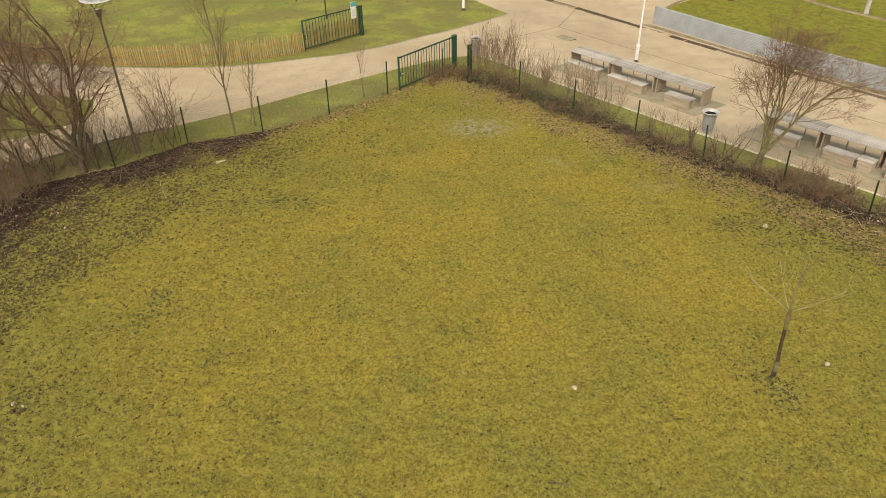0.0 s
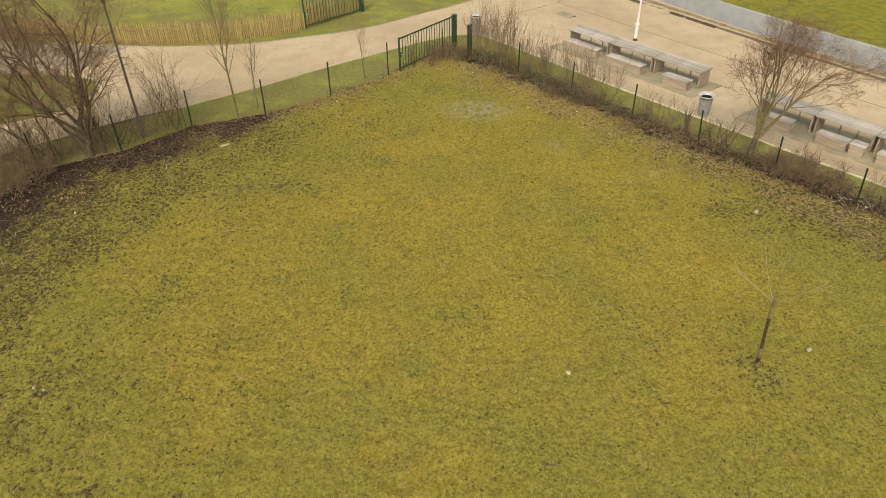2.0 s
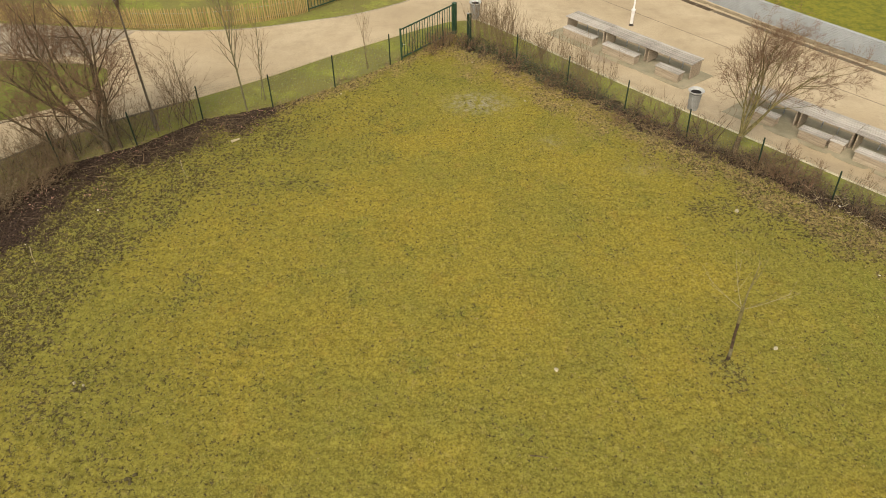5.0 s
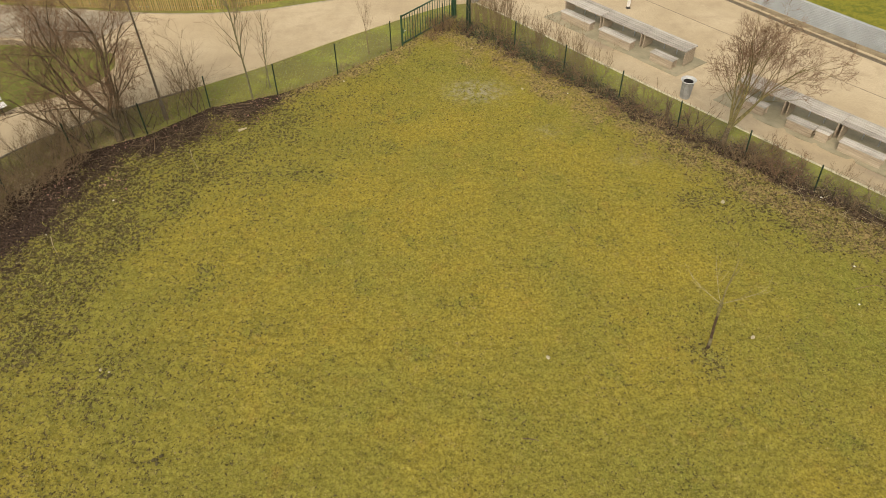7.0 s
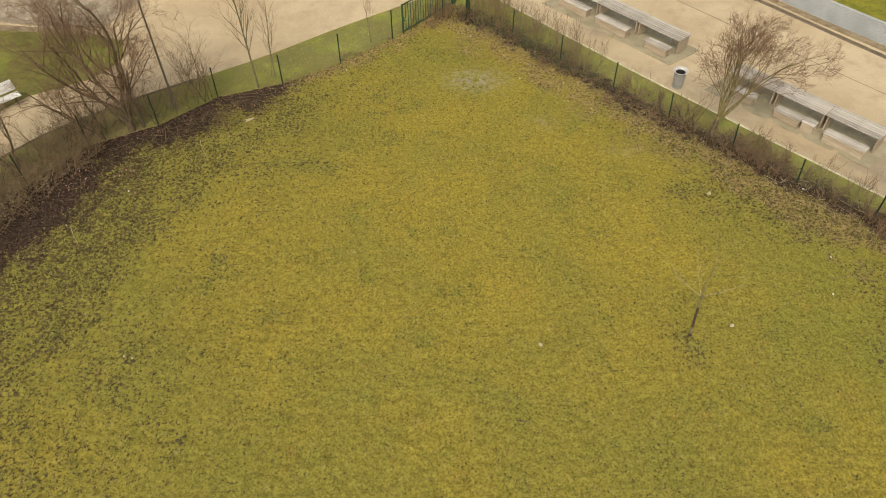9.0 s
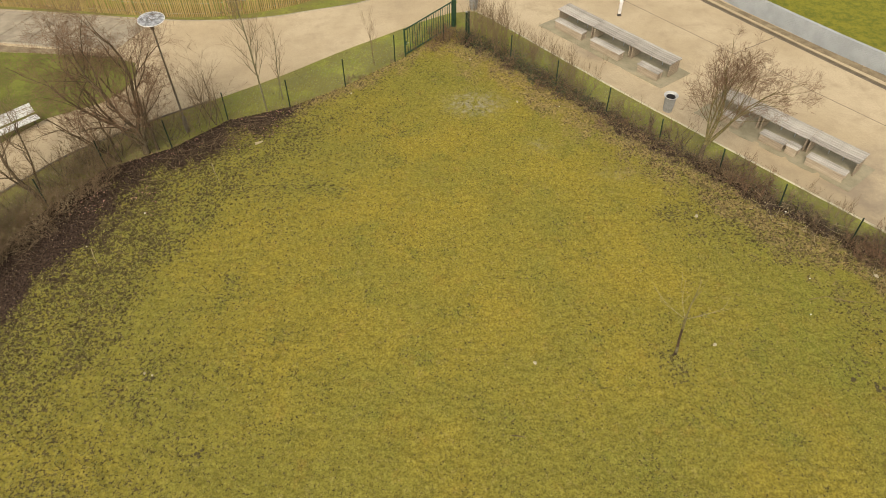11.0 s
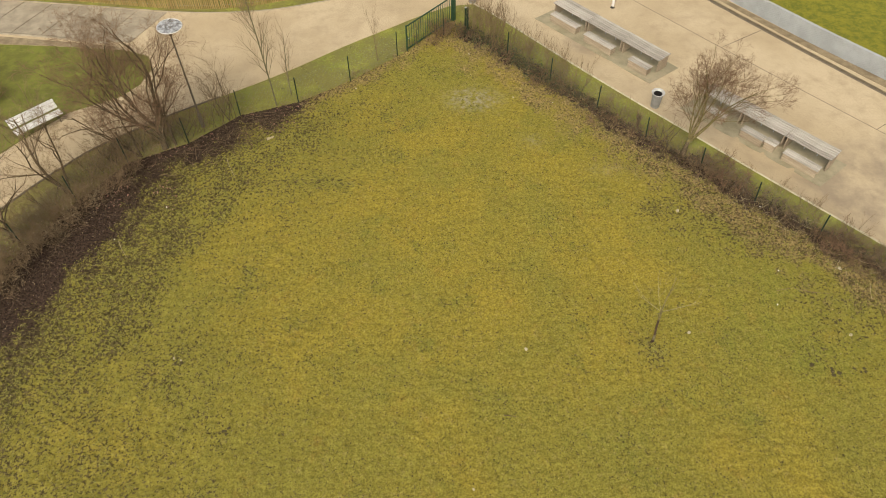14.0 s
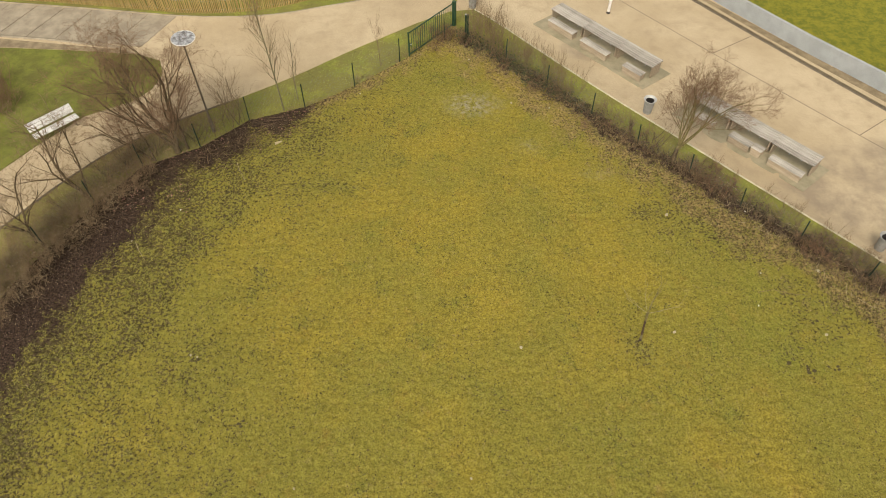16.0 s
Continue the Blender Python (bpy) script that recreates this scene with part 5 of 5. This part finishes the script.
g, x, y = scatter(9, 90000, (-19.5, -14.2, 12, 20.5), lambda x, y: step(0.9, 0.2, np.abs(off_line(x, y, FENCE_L) - 0.6) + 0.3 * waves(x, y, 0.6, 51)) * (0.4 + 0.6 * inside(x, y, PADDOCK)) * (waves(x, y, 0.7, 52) > -0.1) * 0.4)
leaf_mesh("dry_leaves", g, x, y, 0.055, 0.8, LEAF_PALE, "pale dry leaves hanging in the brush", "leaves", 1.2)


g, x, y = scatter(10, 170000, (1, 20, 11, 33), lambda x, y: step(0.65, 0.15, off_line(x, y, FENCE_R) + 0.4 * waves(x, y, 0.4, 61)) * step(-0.9, 0.1, waves(x, y, 0.9, 62)) + 0.05 * zones(x, y)[2])
leaf_mesh("dark_leaves", g, x, y, 0.07, 0.24, LEAF_BROWN, "dark rotting leaves below the fence shrubs", "leaves", 0.8)
g, x, y = scatter(11, 5000, (-17, 17, 5, 31), turf_chance)
leaf_mesh("stray_leaves", g, x, y, 0.04, 0.02, LEAF_TAN, "stray dry leaves and straw on the turf", "leaves", 0.4)

def crumb_chance(x, y):
    lit, lit_r, straw, weed, mud, lawn = zones(x, y)
    patch = step(-0.3, 0.7, waves(x, y, 0.22, 81) + 0.7 * waves(x, y, 0.9, 82))
    return inside(x, y, PADDOCK) * (1 - np.clip(lit + lit_r, 0, 1)) * (0.07 + 0.22 * patch + 0.7 * weed + 0.3 * straw)


g, x, y = scatter(13, 26000, (-19, 19, 4.5, 31.5), crumb_chance)
leaf_mesh("earth_crumbs", g, x, y, 0.065, 0.012, CRUMB, "dark crumbs of earth and dung on the turf", "soil", 0.5)


def brush(seed, n, line, depth, long, mat, label):
    """Dead twigs thrown down along a fence."""
    rng = np.random.RandomState(seed)
    t, pts = Tubes(), smooth_line(line, 0.2)
    for _ in range(n):
        a = pts[rng.randint(len(pts))]
        x, y = a[0] + rng.normal(0, depth), a[1] + rng.normal(0, depth)
        d, size = rng.uniform(0, 6.283), long * rng.uniform(0.4, 1.4)
        way, z = np.array([math.cos(d), math.sin(d)]), float(gz(x, y)) + 0.02 + abs(rng.normal(0, 0.10))
        bow, tip = rng.normal(0, 0.12) * size, rng.normal(0.05, 0.12) * size
        side = np.array([-way[1], way[0]])
        p = [np.r_[np.array([x, y]) + way * size * u + side * bow * math.sin(u * 3.14), max(z + tip * u, 0.01)] for u in (-0.5, -0.15, 0.2, 0.5)]
        r = rng.uniform(0.004, 0.010)
        t.add(p, [r, r * 0.9, r * 0.7, r * 0.4], 4)
    return tagged(t.made("brushwood", mat), label, "brushwood", kind="stuff")


brush(1, 260, [(-7.9, 24.9), (-9.6, 23.7), (-11.2, 22.8)], 0.45, 0.7, BARK, "dead branches piled on dark leaf litter")
brush(2, 90, [(-8.2, 24.8), (-10.0, 23.4), (-12.5, 22.0)], 0.5, 0.7, TWIG, "broken branches on the leaf litter")
brush(3, 260, [(-12.0, 22.0), (-14.6, 20.2), (-16.2, 17.2), (-17.9, 13.6)], 0.6, 0.7, BARK, "dead twigs along the shaded fence")
brush(4, 420, [(3.3, 29.5), (5.4, 27.1), (7.4, 25.0), (9.5, 22.9)], 0.35, 0.6, TWIG, "dead twigs below the fence shrubs")
brush(5, 520, [(9.5, 22.9), (11.6, 21.1), (13.4, 19.0), (15.6, 17.0), (18.0, 14.5)], 0.35, 0.6, BARK, "dark dead twigs along the fence")
brush(6, 90, [(12.3, 20.0), (14.0, 18.2), (16.0, 15.9), (18.0, 13.8)], 0.5, 0.7, PALE_TWIG, "pale bleached twigs along the fence")


def build_stone(name, x, y, size, tall, mat, label, seed, category="stone"):
    bm = bmesh.new()
    bmesh.ops.create_icosphere(bm, subdivisions=2, radius=1)
    rng = random.Random(seed)
    for v in bm.verts:
        k = 1 + 0.35 * noise.noise(v.co * 1.3 + Vector((seed, 0, 0))) + rng.uniform(-0.06, 0.06)
        v.co = Vector((v.co.x * size * k, v.co.y * size * 0.75 * k, max(v.co.z, -0.3) * tall * k))
    ob = part(name, bm, mat)
    ob.matrix_basis = pose(x, y, float(gz(x, y)) + 0.2 * tall, 0, 0, rng.uniform(0, 360))
    return tagged(ob, label, category)


for k, (x, y, size) in enumerate(((2.88, 12.07, 0.07), (9.76, 18.8, 0.085), (15.47, 15.68, 0.09), (14.78, 12.61, 0.075), (8.92, 12.75, 0.075), (-5.17, 6.6, 0.05), (0.85, 6.95, 0.05), (-9.85, 11.75, 0.055), (-9.58, 11.68, 0.045), (-4.5, 27.2, 0.05), (1.2, 30.0, 0.05), (3.3, 26.4, 0.06), (7.1, 25.0, 0.06))):
    build_stone("stone", x, y, size, size * 0.7, STONE, "small pale stone lying in the turf", k)
clod_rng = random.Random(21)
for k, (x, y, size) in enumerate(((-7.43, 8.93, 0.07), (-9.72, 11.55, 0.08), (13.02, 11.37, 0.08), (13.59, 11.08, 0.09), (14.68, 11.03, 0.07), (15.23, 12.5, 0.06), (15.03, 14.12, 0.07), (14.5, 13.28, 0.06))):
    for n in range(4):
        build_stone("clod", x + clod_rng.gauss(0, 0.11), y + clod_rng.gauss(0, 0.09), size * clod_rng.uniform(0.6, 1.1), size * 0.35, CRUMB, "dark clod of earth on the turf", 40 + 4 * k + n, "clod")
for k, (x, y, size) in enumerate(((13.05, 15.59, 0.035), (12.53, 13.98, 0.035), (13.3, 19.0, 0.04), (5.2, 26.0, 0.035), (-12.0, 19.2, 0.04), (-13.7, 17.4, 0.035))):
    build_stone("stone", x, y, size, size * 0.7, WHITE, "small white pebble lying in the turf", 60 + k)


def build_stick(pts, r, mat, label):
    bm = add_tube(bmesh.new(), [(0, 0, 0)] + [(x - pts[0][0], y - pts[0][1], h) for x, y, h in pts[1:]], [r] + [r * 0.8] * (len(pts) - 2) + [r * 0.5], 6)
    ob = part("stick", bm, mat)
    ob.matrix_basis = pose(pts[0][0], pts[0][1], r * 0.8 + 0.02)
    return tagged(ob, label, "stick")


build_stick([(1.94, 9.47, 0), (2.1, 9.45, 0.01), (2.36, 9.41, 0)], 0.02, BARK, "short dark stick lying in the grass")
build_stick([(4.22, 17.56, 0), (4.3, 17.4, 0.02), (4.36, 17.18, 0)], 0.018, BARK, "short dark stick lying in the grass")
build_stick([(12.66, 14.6, 0), (13.3, 14.72, 0.03), (14.0, 14.5, 0.03), (14.67, 14.45, 0)], 0.011, TWIG, "long dry branch lying on the turf")
build_stick([(-10.0, 22.2, 0), (-9.75, 21.6, 0.05), (-9.4, 21.0, 0)], 0.012, PALE_TWIG, "thin pale reed lying on the litter")
build_stick([(-13.5, 17.3, 0), (-13.2, 16.8, 0.05), (-12.9, 16.4, 0)], 0.012, PALE_TWIG, "thin pale reed lying on the turf")
plank = part("broken_board", boxed(-0.18, -0.08, 0, 0.18, 0.10, 0.025), PALE_TWIG)
for v in plank.data.vertices:
    if v.co.x > 0:
        v.co.y *= 0.35
plank.matrix_basis = pose(-8.2, 23.5, 0.05, 4, -6, 25)
tagged(plank, "pale splintered board lying on the litter", "board")
